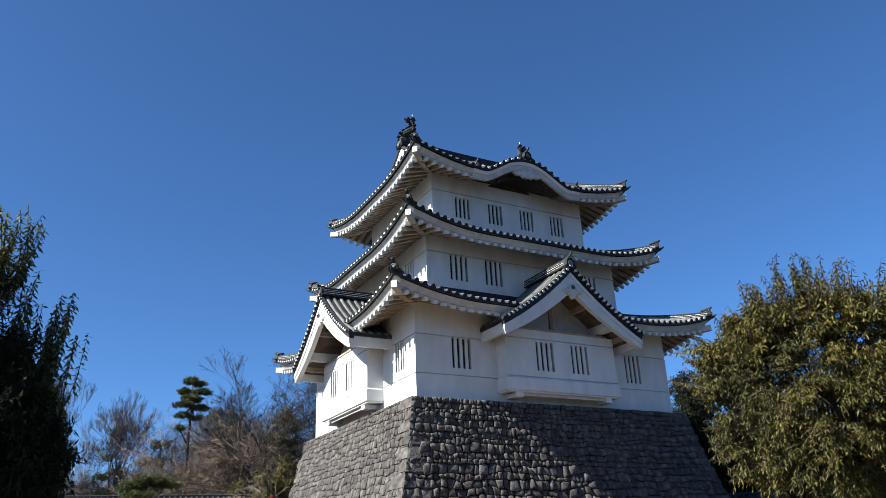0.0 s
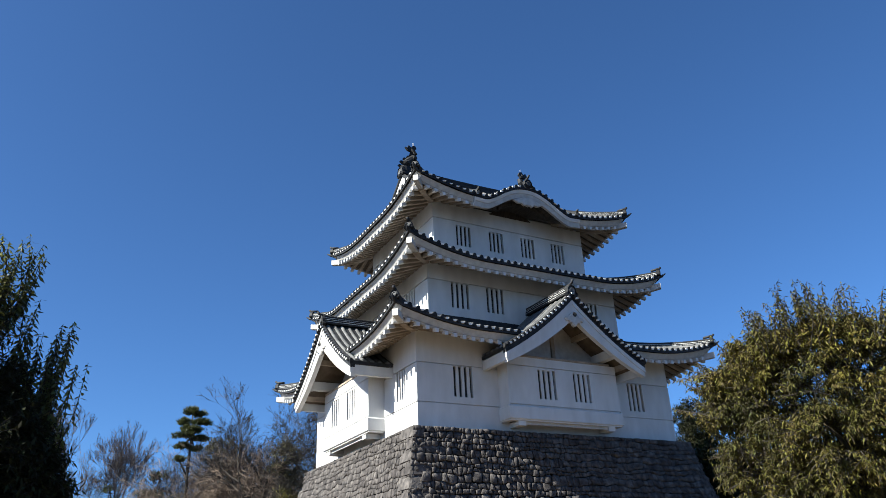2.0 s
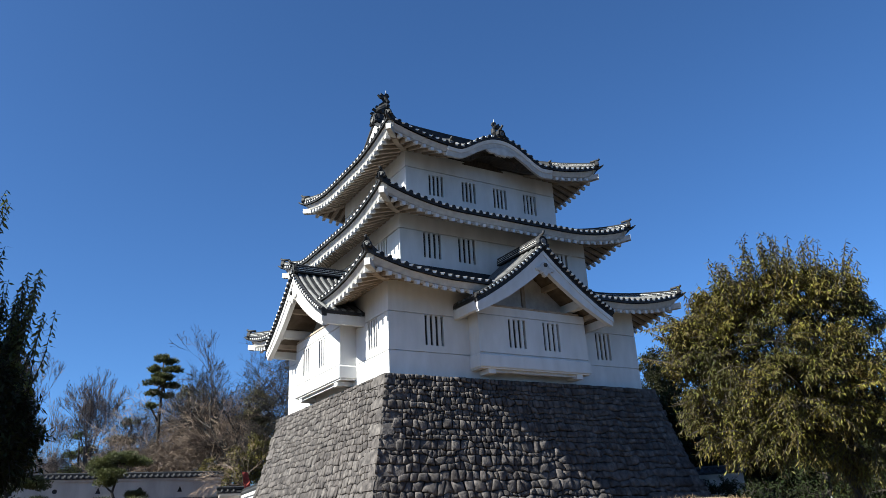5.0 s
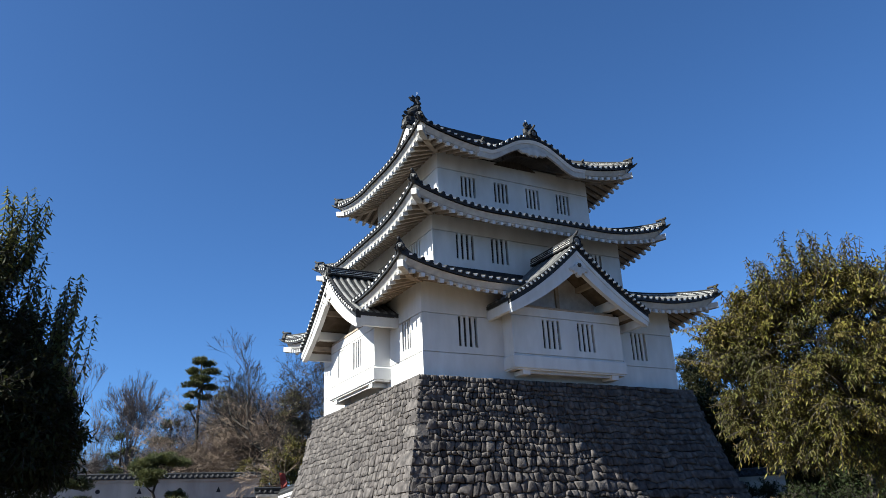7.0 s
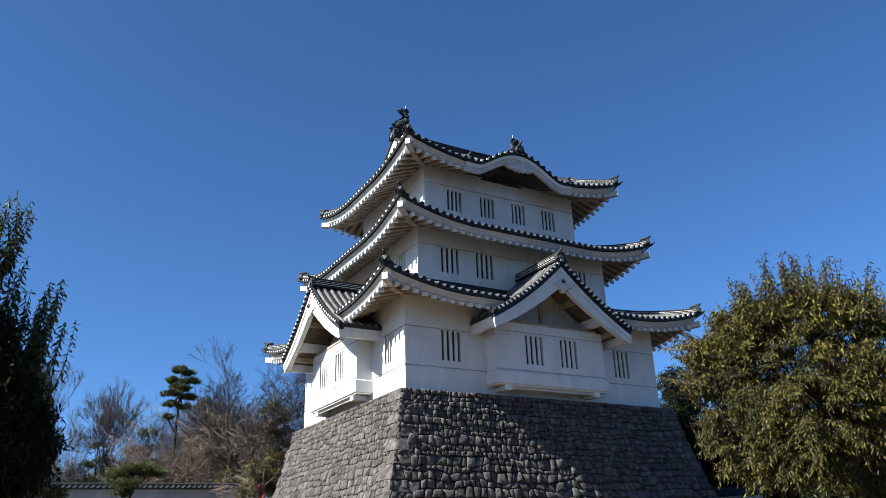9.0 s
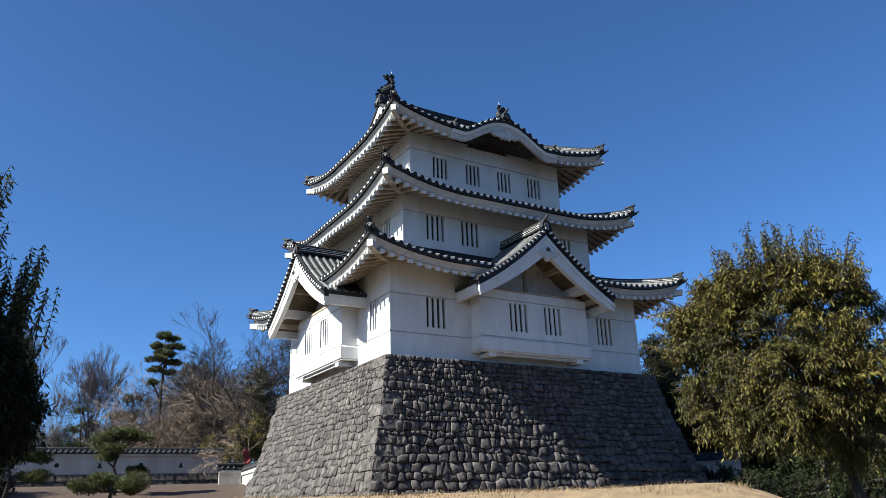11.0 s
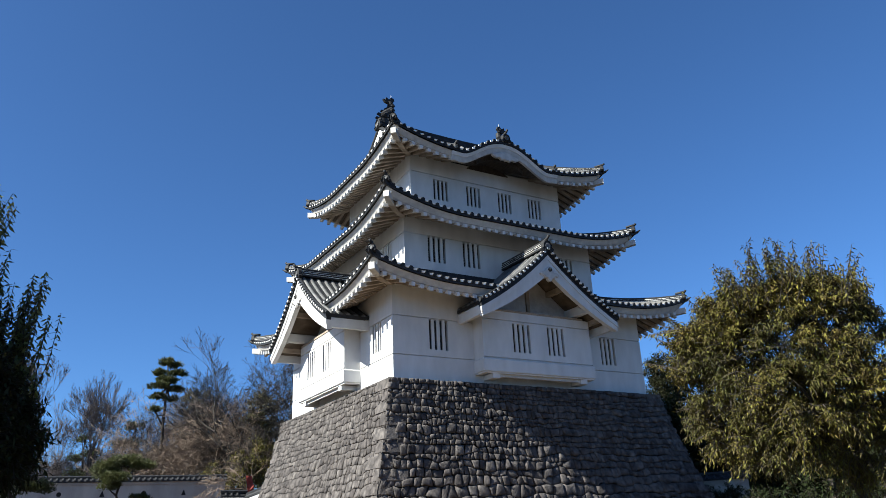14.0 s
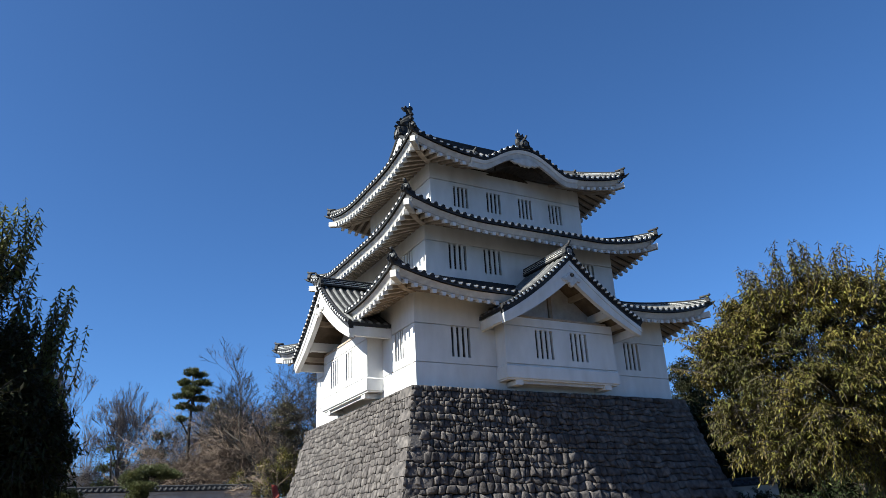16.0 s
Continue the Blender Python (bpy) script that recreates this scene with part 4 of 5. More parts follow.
LEAF_FAR = material("far_evergreen_leaf", (0.035, 0.034, 0.012), (0.1, 0.085, 0.03), 0.6, 0.5, spread=0.4, hue=0.03, island=True, through_light=0.15)
NEEDLE = material("pine_needle", (0.028, 0.037, 0.009), (0.09, 0.095, 0.02), 0.6, 1.2, spread=0.35, hue=0.02, island=True, through_light=0.15)


def leaf(build, root, way, up, size, width):
    """One pointed leaf, folded a little along its rib."""
    side = way.cross(up)
    if side.length < 1e-4:
        side = Vector((1, 0, 0))
    side.normalize()
    nrm = side.cross(way).normalized()
    mid = root + way * size * 0.45
    build.add([root, mid + side * width / 2 - nrm * width * 0.15, root + way * size - nrm * size * 0.12, mid - side * width / 2 - nrm * width * 0.15], [(0, 1, 2, 3)])


def shoots(leaves, twigs, rng, blob, leaf_size, leaf_wide, clump=9):
    """Leafy shoots in clumps, which grow out of an ellipsoid. blob: centre, radii, number, upward pull, length of a shoot."""
    c, rad, count, pull, long = blob
    c = Vector(c)
    for _ in range(max(1, count // clump)):
        d = Vector((rng.gauss(0, 1), rng.gauss(0, 1), rng.gauss(0, 1))).normalized()
        f = rng.random() ** 0.4
        root = c + Vector((d.x * rad[0], d.y * rad[1], d.z * rad[2])) * f
        lead = (d * 0.8 + Vector((0, 0, pull))).normalized()
        for _ in range(clump):
            way = (lead * 0.8 + Vector((rng.gauss(0, 0.55), rng.gauss(0, 0.55), rng.gauss(0, 0.45)))).normalized()
            p = root + way * long * rng.uniform(0.0, 0.35)
            ln = long * rng.uniform(0.5, 1.3)
            n = max(5, int(ln / (leaf_size * 0.34)))
            turn = rng.uniform(0, 6.28)
            pts = [p + way * ln * i / n + Vector((0, 0, -0.14 * ln * (i / n) ** 2)) for i in range(n + 1)]
            u = way.cross(Vector((0.3, 0.5, 0.8))).normalized()
            w = way.cross(u)
            for i in range(1, n + 1):
                turn += 2.4
                out = u * math.cos(turn) + w * math.sin(turn)
                lw = (out * 0.7 + way * rng.uniform(0.2, 0.8) + Vector((0, 0, rng.uniform(-0.5, 0.05)))).normalized()
                leaf(leaves, pts[i], lw, Vector((rng.uniform(-0.6, 0.6), rng.uniform(-0.6, 0.6), 1)), leaf_size * rng.uniform(0.7, 1.25), leaf_wide * rng.uniform(0.8, 1.2))
            twigs.tube([root, pts[n // 2], pts[-1]], [0.007, 0.005, 0.003], 3, ends=False)


def spike(leaves, twigs, rng, base, tip, leaf_size, leaf_wide, stems=4):
    """An upright shoot bundle, with leaves that droop from its stems in turn."""
    for _ in range(stems):
        a = base + Vector((rng.gauss(0, 0.05), rng.gauss(0, 0.08), 0))
        e = base.lerp(tip, rng.uniform(0.75, 1.0)) + Vector((rng.gauss(0, 0.07), rng.gauss(0, 0.08), 0))
        n = max(6, int((e - a).length / 0.022))
        bend, turn = Vector((rng.gauss(0, 0.05), rng.gauss(0, 0.05), 0)), rng.uniform(0, 6.28)
        pts = [a.lerp(e, i / n) + bend * math.sin(math.pi * i / n) for i in range(n + 1)]
        for i in range(1, n + 1):
            turn += 2.4
            way = Vector((math.cos(turn), math.sin(turn), rng.uniform(-1.3, 0.0))).normalized()
            big = 1.35 - 0.5 * i / n
            leaf(leaves, pts[i], way, Vector((rng.uniform(-0.7, 0.7), rng.uniform(-0.7, 0.7), 1)), big * leaf_size * rng.uniform(0.75, 1.25), big * leaf_wide * rng.uniform(0.9, 1.4))
        twigs.tube([pts[0], pts[n // 2], pts[-1]], [0.009, 0.006, 0.003], 3, ends=False)


def sprays(leaves, twigs, rng, blobs, count, leaf_size, leaf_wide):
    """Tufts on the outside of a crown: each a fan of short shoots whose leaves hang, with gaps between the tufts."""
    made, tries = 0, 0
    while made < count and tries < count * 20:
        tries += 1
        c, rad = rng.choice(blobs)
        d = Vector((rng.gauss(0, 1), rng.gauss(0, 1), rng.gauss(0.1, 1))).normalized()
        root = c + Vector((d.x * rad[0], d.y * rad[1], d.z * rad[2])) * rng.uniform(0.82, 1.04)
        if any(sum(((root[i] - o[i]) / q[i]) ** 2 for i in range(3)) < 0.6 for o, q in blobs):
            continue
        made += 1
        lead = (d * 0.75 + Vector((0, 0, 0.35 + 0.5 * max(d.z, 0)))).normalized()
        big = rng.uniform(0.7, 1.25)
        for _ in range(rng.randint(9, 13)):
            way = (lead + Vector((rng.gauss(0, 0.42), rng.gauss(0, 0.42), rng.gauss(0, 0.32)))).normalized()
            ln = 0.3 * big * rng.uniform(0.6, 1.25)
            n = max(6, int(ln / 0.02))
            pts = [root + way * ln * i / n + Vector((0, 0, -0.3 * ln * (i / n) ** 2)) for i in range(n + 1)]
            u = way.cross(Vector((0.3, 0.5, 0.8))).normalized()
            w = way.cross(u)
            turn = rng.uniform(0, 6.28)
            for i in range(1, n + 1):
                turn += 2.4
                lw = ((u * math.cos(turn) + w * math.sin(turn)) * 0.75 + way * rng.uniform(0.1, 0.6) + Vector((0, 0, rng.uniform(-1.2, -0.2)))).normalized()
                leaf(leaves, pts[i], lw, Vector((rng.uniform(-0.7, 0.7), rng.uniform(-0.7, 0.7), 1)), leaf_size * rng.uniform(0.7, 1.25), leaf_wide * rng.uniform(0.8, 1.25))
            twigs.tube([root, pts[n // 2], pts[-1]], [0.007, 0.005, 0.003], 3, ends=False)


def leafy_tree(name, foot, blobs, leaf_mat, leaf_size, leaf_wide, trunk_r, seed, label, category="tree", fork=0.45, spikes=(), spike_mat=None, tufts=0, taller=0.0):
    """A tree or shrub: tapered trunk, limbs to each mass of the crown, and leafy shoots."""
    rng = random.Random(seed)
    tree = tagged(new(name), label, category)
    foot = Vector(foot)
    tree.location = foot
    inv = -foot
    t = Build()
    main = Vector(blobs[0][0]) + inv
    split = main * fork
    split.x, split.y = main.x * 0.25, main.y * 0.25
    t.tube([Vector((0, 0, -0.3)), Vector((0.02, 0.01, 0.1)), split * 0.5 + Vector((0.03, -0.02, 0)), split], [trunk_r * 1.5, trunk_r * 1.1, trunk_r, trunk_r * 0.85], 10)
    part("trunk", t, BARK, tree, smooth=True)
    for blob in blobs:
        b = Build()
        c = Vector(blob[0]) + inv
        b.tube([split * 0.92, split.lerp(c, 0.5) + Vector((0, 0, 0.1)), c, c + Vector((0, 0, blob[1][2] * 0.6))], [trunk_r * 0.7, trunk_r * 0.5, trunk_r * 0.3, 0.02], 7)
        for _ in range(7):
            d = Vector((rng.gauss(0, 1), rng.gauss(0, 1), rng.gauss(0.3, 0.8))).normalized()
            e = c + Vector((d.x * blob[1][0], d.y * blob[1][1], d.z * blob[1][2])) * 0.85
            m = split.lerp(c, rng.uniform(0.5, 1))
            b.tube([m, m.lerp(e, 0.5) + Vector((0, 0, 0.08)), e], [trunk_r * 0.35, trunk_r * 0.22, 0.01], 5)
        part("limb", b, BARK, tree, smooth=True)
    leaves, twigs = Build(), Build()
    for blob in blobs:
        shoots(leaves, twigs, rng, (Vector(blob[0]) + inv, *blob[1:]), leaf_size, leaf_wide)
    if tufts:
        sprays(leaves, twigs, rng, [(Vector(q[0]) + inv, q[1]) for q in blobs], tufts, leaf_size, leaf_wide)
    lit = Build() if spike_mat else leaves
    for base, tip in spikes:
        spike(lit, twigs, rng, Vector(base) + inv, Vector(tip) + inv + Vector((0, 0, taller)), leaf_size, leaf_wide)
    if spike_mat:
        part("young_shoot", lit, spike_mat, tree, "upright shoots with drooping leaves in a lighter, sunlit tone", kind="stuff")
    part("crown", leaves, leaf_mat, tree, "many small pointed leaves")
    part("twig", twigs, BARK, tree, "thin leafy twigs", kind="stuff")
    return tree


def grow(build, rng, p, way, ln, r, depth, spread, rise, least):
    """Branches that fork down to twigs."""
    n = 3 if depth > 2 else 2
    pts, rad = [p], [r]
    for i in range(n):
        way = (way + Vector((rng.gauss(0, 0.1), rng.gauss(0, 0.1), rng.gauss(rise, 0.06)))).normalized()
        p = p + way * ln / n
        pts.append(p)
        rad.append(max(least, r * (1 - 0.38 * (i + 1) / n)))
    build.tube(pts, rad, 5 if depth > 3 else 3, ends=False)
    if depth == 0:
        return
    for i in range(rng.choice((2, 3, 3)) if depth > 1 else rng.choice((2, 3, 4))):
        d = Vector((rng.gauss(0, 1), rng.gauss(0, 1), rng.gauss(0, 0.7))).normalized()
        q = pts[-1] if i == 0 else pts[rng.choice(range(1, len(pts)))]
        grow(build, rng, q, (way + d * spread * (0.45 if i == 0 else 1.0)).normalized(), ln * rng.uniform(0.62, 0.86), max(least, rad[-1] * rng.uniform(0.6, 0.85)),
             depth - 1, spread, rise, least)


def bare_tree(name, foot, height, seed, label, depth=6, spread=0.65, rise=0.05, lean=(0, 0), least=0.008, stems=1, girth=1.0, mat=None):
    rng = random.Random(seed)
    tree = tagged(new(name), label, "tree", "bare trees behind the wall")
    tree.location = foot
    t = Build()
    crown = Build()
    for k in range(stems):
        a = rng.uniform(0, 6.28)
        r = height * 0.017 * girth / stems ** 0.4
        way = Vector((lean[0] + (0.3 * math.cos(a) if stems > 1 else 0), lean[1] + (0.3 * math.sin(a) if stems > 1 else 0), 1)).normalized()
        top = way * height * 0.26
        t.tube([Vector((0, 0, -0.4)), way * height * 0.08, top], [r * 1.35, r * 1.1, r], 8)
        for i in range(3):
            d = Vector((rng.gauss(0, 1), rng.gauss(0, 1), 0)).normalized()
            grow(crown, rng, top, (way + d * spread * (0.3 if i == 0 else 0.75)).normalized(), height * 0.235, r * 0.75, depth, spread, rise, least)
    part("trunk", t, BARK, tree, smooth=True)
    part("crown", crown, mat or TWIG, tree, "fine bare branches")
    return tree


def pad(build, rng, c, rad, count, ln, wide):
    """An uneven cushion of needle tufts, made of several lumps."""
    c = Vector(c)
    lumps = []
    for _ in range(7):
        a, f = rng.uniform(0, 6.28), rng.uniform(0.25, 0.75)
        lumps.append((c + Vector((math.cos(a) * f * rad[0], math.sin(a) * f * rad[1], rng.uniform(-0.35, 0.45) * rad[2])), rng.uniform(0.3, 0.55)))
    for _ in range(count):
        lc, lf = rng.choice(lumps)
        d = Vector((rng.gauss(0, 1), rng.gauss(0, 1), rng.gauss(0, 1))).normalized() * rng.random() ** 0.4
        p = lc + Vector((d.x * rad[0] * lf, d.y * rad[1] * lf, d.z * rad[2] * 0.75))
        axis = Vector((d.x * 0.8, d.y * 0.8, 0.65 + rng.gauss(0, 0.3))).normalized()
        for _ in range(7):
            e = (axis + Vector((rng.gauss(0, 0.5), rng.gauss(0, 0.5), rng.gauss(0, 0.4)))).normalized()
            s = e.cross(Vector((rng.gauss(0, 1), rng.gauss(0, 1), rng.gauss(0, 1)))).normalized() * wide
            q = p + e * ln * rng.uniform(0.7, 1.2)
            build.add([p - s, p + s, q], [(0, 1, 2)])


def cloud_pine(name, foot, line, pads, girth, ln, wide, count, seed, label):
    """A pruned pine: bent trunk, side branches, and needle cushions, each a part."""
    rng = random.Random(seed)
    tree = tagged(new(name), label, "pine tree")
    tree.location = foot
    n = len(line)
    t = Build()
    t.tube([Vector(p) for p in line], [girth * (1 - 0.75 * i / (n - 1)) for i in range(n)], 9)
    part("trunk", t, BARK, tree, smooth=True)
    for c, rad in pads:
        c = Vector(c)
        b = Build()
        near = min((Vector(p) for p in line), key=lambda p: (p - c).length + 0.6 * max(0, p.z - c.z))
        b.tube([near, near.lerp(c, 0.5) - Vector((0, 0, 0.06)), c - Vector((0, 0, rad[2] * 0.2))], [girth * 0.45, girth * 0.33, girth * 0.15], 6)
        br = part("branch", b, BARK, tree, smooth=True)
        b = Build()
        pad(b, rng, c, rad, int(count * rad[0] * rad[1]), ln, wide)
        part("needle_cushion", b, NEEDLE, br, "dense cushion of green needles")
    return tree


# the big evergreen that the sun lights from one side
rng = random.Random(33)
tops = []
for _ in range(64):
    a, f = rng.uniform(0, 6.28), rng.uniform(0, 1) ** 0.5
    p = Vector((-0.72 + 1.1 * f * math.cos(a), -14.5 + 1.15 * f * math.sin(a), 4.8 - 0.55 * f * f))
    tops.append((p, p + Vector((rng.gauss(0, 0.06) + 0.16 * f * math.cos(a), rng.gauss(0, 0.06) + 0.16 * f * math.sin(a), rng.uniform(0.35, 0.9)))))
for _ in range(22):
    # loose shoots on the shoulder that leans towards the tower
    p = Vector((-1.5 + rng.gauss(0, 0.16), -13.6 + rng.gauss(0, 0.2), 3.9 + rng.uniform(-0.5, 0.4)))
    tops.append((p, p + Vector((rng.uniform(-0.4, -0.05), rng.uniform(0, 0.35), rng.uniform(0.1, 0.5)))))
for _ in range(30):
    # shoots that arch out past the end of the lowest roof
    p = Vector((-1.5 + rng.gauss(0, 0.12), -13.6 + rng.gauss(0, 0.14), rng.uniform(3.55, 4.35)))
    out = rng.uniform(0.25, 0.75)
    tops.append((p, p + Vector((-0.575 * out, 0.817 * out, rng.uniform(-0.05, 0.42)))))
leafy_tree("broadleaf_tree", (-0.4, -15.0, 0.9), [
    ((-0.88, -14.42, 3.8), (1.02, 1.05, 1.0), 1900, 0.2, 0.25),
    ((-1.2, -13.95, 4.3), (0.5, 0.5, 0.45), 400, 0.4, 0.25),
    ((-0.5, -14.85, 4.4), (0.62, 0.62, 0.42), 420, 0.4, 0.25),
    ((-1.4, -13.8, 3.05), (0.48, 0.52, 0.55), 480, 0.0, 0.22),
    ((-1.0, -14.3, 2.75), (0.68, 0.68, 0.4), 500, 0.0, 0.22),
    ((-0.2, -15.5, 3.2), (0.85, 0.9, 0.75), 800, 0.1, 0.25),
    ((-0.4, -15.1, 2.6), (0.8, 0.8, 0.45), 560, 0.0, 0.22),
    ((-1.55, -13.65, 4.1), (0.28, 0.28, 0.26), 90, 0.6, 0.25),
    ((-1.25, -15.0, 3.1), (0.62, 0.62, 0.5), 600, 0.0, 0.22),
], LEAF_YELLOW, 0.084, 0.019, 0.07, 3, "dense broadleaf evergreen tree with olive-yellow leaves", spikes=tops, tufts=430)
# the near evergreen: its shade is in the crown's colour, sunlight in the shoots'
leafy_tree("broadleaf_tree", (-11.6, -11.2, 0.2), [
    ((-11.65, -11.2, 4.4), (0.42, 0.7, 0.7), 900, 0.7, 0.3),
    ((-11.4, -11.2, 3.3), (0.6, 0.8, 0.65), 1500, 0.3, 0.28),
    ((-10.85, -11.15, 2.95), (0.42, 0.7, 0.5), 1600, 0.3, 0.2),
    ((-10.72, -11.15, 2.72), (0.42, 0.7, 0.34), 1300, 0.1, 0.18),
    ((-11.5, -11.2, 2.4), (0.5, 0.7, 0.5), 1100, 0.1, 0.24),
    ((-11.1, -11.15, 3.75), (0.3, 0.5, 0.4), 500, 0.8, 0.22),
    # unseen masses on the sun's side, added to shade the crown in view
    ((-12.6, -11.0, 4.0), (0.9, 1.0, 0.8), 900, 0.4, 0.3),
    ((-12.7, -11.0, 3.2), (1.1, 1.0, 1.0), 1300, 0.2, 0.3),
    ((-12.4, -11.2, 1.9), (1.0, 0.9, 0.9), 1200, 0.1, 0.28),
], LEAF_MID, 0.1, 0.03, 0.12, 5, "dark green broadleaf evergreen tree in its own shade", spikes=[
    ((-11.2, -11.1, 4.7), (-11.15, -11.1, 5.85)), ((-11.34, -11.1, 4.8), (-11.4, -11.1, 5.85)), ((-11.05, -11.1, 4.9), (-10.96, -11.1, 5.82)),
    ((-11.28, -11.2, 4.6), (-11.27, -11.2, 5.6)), ((-11.08, -11.1, 4.1), (-10.94, -11.1, 4.98)), ((-10.75, -11.1, 3.4), (-10.78, -11.1, 4.57)),
    ((-10.66, -11.1, 3.4), (-10.58, -11.1, 4.93)), ((-10.62, -11.1, 3.4), (-10.4, -11.1, 4.87)), ((-10.6, -11.1, 3.5), (-10.52, -11.15, 4.6)),
    ((-10.47, -11.1, 3.2), (-10.35, -11.1, 4.24)), ((-10.87, -11.1, 3.5), (-10.94, -11.1, 4.52)), ((-10.7, -11.1, 3.6), (-10.66, -11.1, 4.47)),
    ((-11.0, -11.0, 3.7), (-11.05, -11.0, 4.5))], spike_mat=SUNLIT_LEAF, taller=0.17)

# bare winter trees behind the boundary wall
bare_tree("bare_tree", (-8.9, 37.5, 3.2), 9.6, 11, "tall bare winter tree with fine upswept branches", rise=0.11, spread=0.46, girth=0.9, depth=7, least=0.008, mat=GREY_TWIG)
bare_tree("bare_tree", (-4.6, 38.2, 3.2), 9.4, 12, "tall bare winter tree with fine upswept branches", rise=0.1, spread=0.48, girth=1.0, depth=7, least=0.008, mat=GREY_TWIG)
for i, (x, y, h) in enumerate(((-10.2, 43.0, 5.4), (-8.4, 45.0, 6.0), (-6.4, 42.5, 5.2), (-4.2, 44.0, 6.2), (-2.4, 42.5, 5.6), (-0.4, 43.5, 6.4))):
    bare_tree("bare_tree", (x, y, 3.2), h, 150 + i, "low bare brushwood tree with fine grey twigs", depth=6, spread=0.85, rise=0.02, stems=3, least=0.009, girth=0.6, mat=GREY_TWIG)
bare_tree("bare_tree", (-6.6, 46, 3.2), 8.6, 13, "slender bare winter tree", spread=0.5, rise=0.1, girth=0.7)
bare_tree("bare_tree", (-11.6, 40, 3.2), 10.6, 14, "tall bare winter tree with fine upswept branches", rise=0.11, spread=0.46, girth=0.9, depth=7, least=0.008, mat=GREY_TWIG)
bare_tree("bare_tree", (3.6, 28.0, 3.2), 11.6, 15, "old bare cherry tree with dark spreading limbs", spread=0.72, rise=0.04, lean=(-0.22, 0.1), girth=0.95, depth=7, mat=BARK)
bare_tree("bare_tree", (2.6, 21.6, 2.9), 4.6, 17, "bare tree with low branches that droop in front of the wall", spread=0.7, rise=-0.07, lean=(-0.75, -0.25), girth=0.8, depth=5, least=0.006)
bare_tree("bare_tree", (7.4, 26.5, 3.2), 10.2, 16, "old bare cherry tree with dark spreading limbs", spread=0.75, rise=0.02, lean=(-0.1, 0), girth=0.9, depth=7, mat=BARK)
for i, (x, y, h) in enumerate(((-0.6, 33.5, 8.4), (1.4, 35.0, 9.4), (3.2, 33.0, 9.2), (5.2, 35.5, 10.4), (2.6, 29.5, 7.6), (-1.8, 36.5, 8.0), (7.2, 33.5, 9.8),
                               (4.6, 30.5, 8.2), (0.2, 36.0, 8.4), (4.2, 27.0, 6.0))):
    bare_tree("bare_tree", (x, y, 3.2), h, 30 + i, "low bare brushwood tree with tangled brown twigs", depth=6, spread=0.95, rise=0.0, stems=2, least=0.009, girth=0.7, mat=BARK if i % 2 else None)
leafy_tree("evergreen_tree", (4.9, 28.6, 3.2), [((4.5, 28.5, 9.5), (0.8, 0.9, 1.5), 420, 0.8, 0.5), ((5.1, 28.6, 8.0), (1.1, 1.1, 1.3), 420, 0.4, 0.5)],
           LEAF_FAR, 0.2, 0.08, 0.13, 61, "brownish green evergreen tree behind the bare branches")
leafy_tree("evergreen_tree", (2.3, 37.3, 3.2), [((2.3, 37.3, 11.2), (1.2, 1.2, 1.2), 300, 0.5, 0.7), ((1.8, 37.3, 9.0), (1.3, 1.2, 1.3), 220, 0.3, 0.7)],
           LEAF_FAR, 0.24, 0.1, 0.14, 62, "brownish green evergreen tree behind the bare branches")
leafy_tree("evergreen_shrub", (2.4, 23.6, 3.0), [((2.0, 23.4, 5.5), (0.9, 0.9, 0.9), 420, 0.3, 0.4), ((3.2, 24.2, 5.9), (1.0, 1.0, 1.3), 420, 0.3, 0.4), ((0.6, 25.2, 5.2), (0.8, 0.8, 0.7), 260, 0.3, 0.4)],
           LEAF_YELLOW, 0.17, 0.06, 0.1, 63, "yellow-green evergreen shrub beside the wall", "shrub")

for i, (x, y, h) in enumerate(((-2.2, 33.0, 5.2), (0.8, 31.5, 5.6), (2.2, 32.0, 6.2), (3.8, 31.0, 6.6), (6.0, 31.5, 7.0))):
    bare_tree("bare_tree", (x, y, 3.2), h, 170 + i, "low bare brushwood tree with tangled brown twigs", depth=6, spread=0.95, rise=0.0, stems=3, least=0.01, girth=0.7)

# pruned pines
cloud_pine("tall_pine", (-1.0, 32.8, 3.2), [(0, 0, -0.3), (0.1, 0, 3.0), (0.0, 0, 6.0), (0.08, 0, 8.6), (0.0, 0, 10.4)],
           [((-0.15, 0, 10.4), (0.5, 0.5, 0.26)), ((0.45, 0, 10.2), (0.48, 0.45, 0.24)), ((-0.42, 0.2, 9.65), (0.6, 0.5, 0.26)), ((0.6, -0.1, 9.6), (0.7, 0.55, 0.26)),
            ((0.1, 0.1, 9.1), (0.85, 0.7, 0.26)), ((-0.55, -0.2, 8.65), (0.65, 0.55, 0.25)), ((0.7, 0.1, 8.55), (0.65, 0.5, 0.24)), ((-0.65, 0.1, 7.95), (0.65, 0.5, 0.24)),
            ((0.35, 0, 7.8), (0.55, 0.45, 0.22)), ((-0.6, 0, 7.1), (0.42, 0.4, 0.2))], 0.17, 0.22, 0.02, 1000, 71, "tall pruned pine with flat needle cushions")
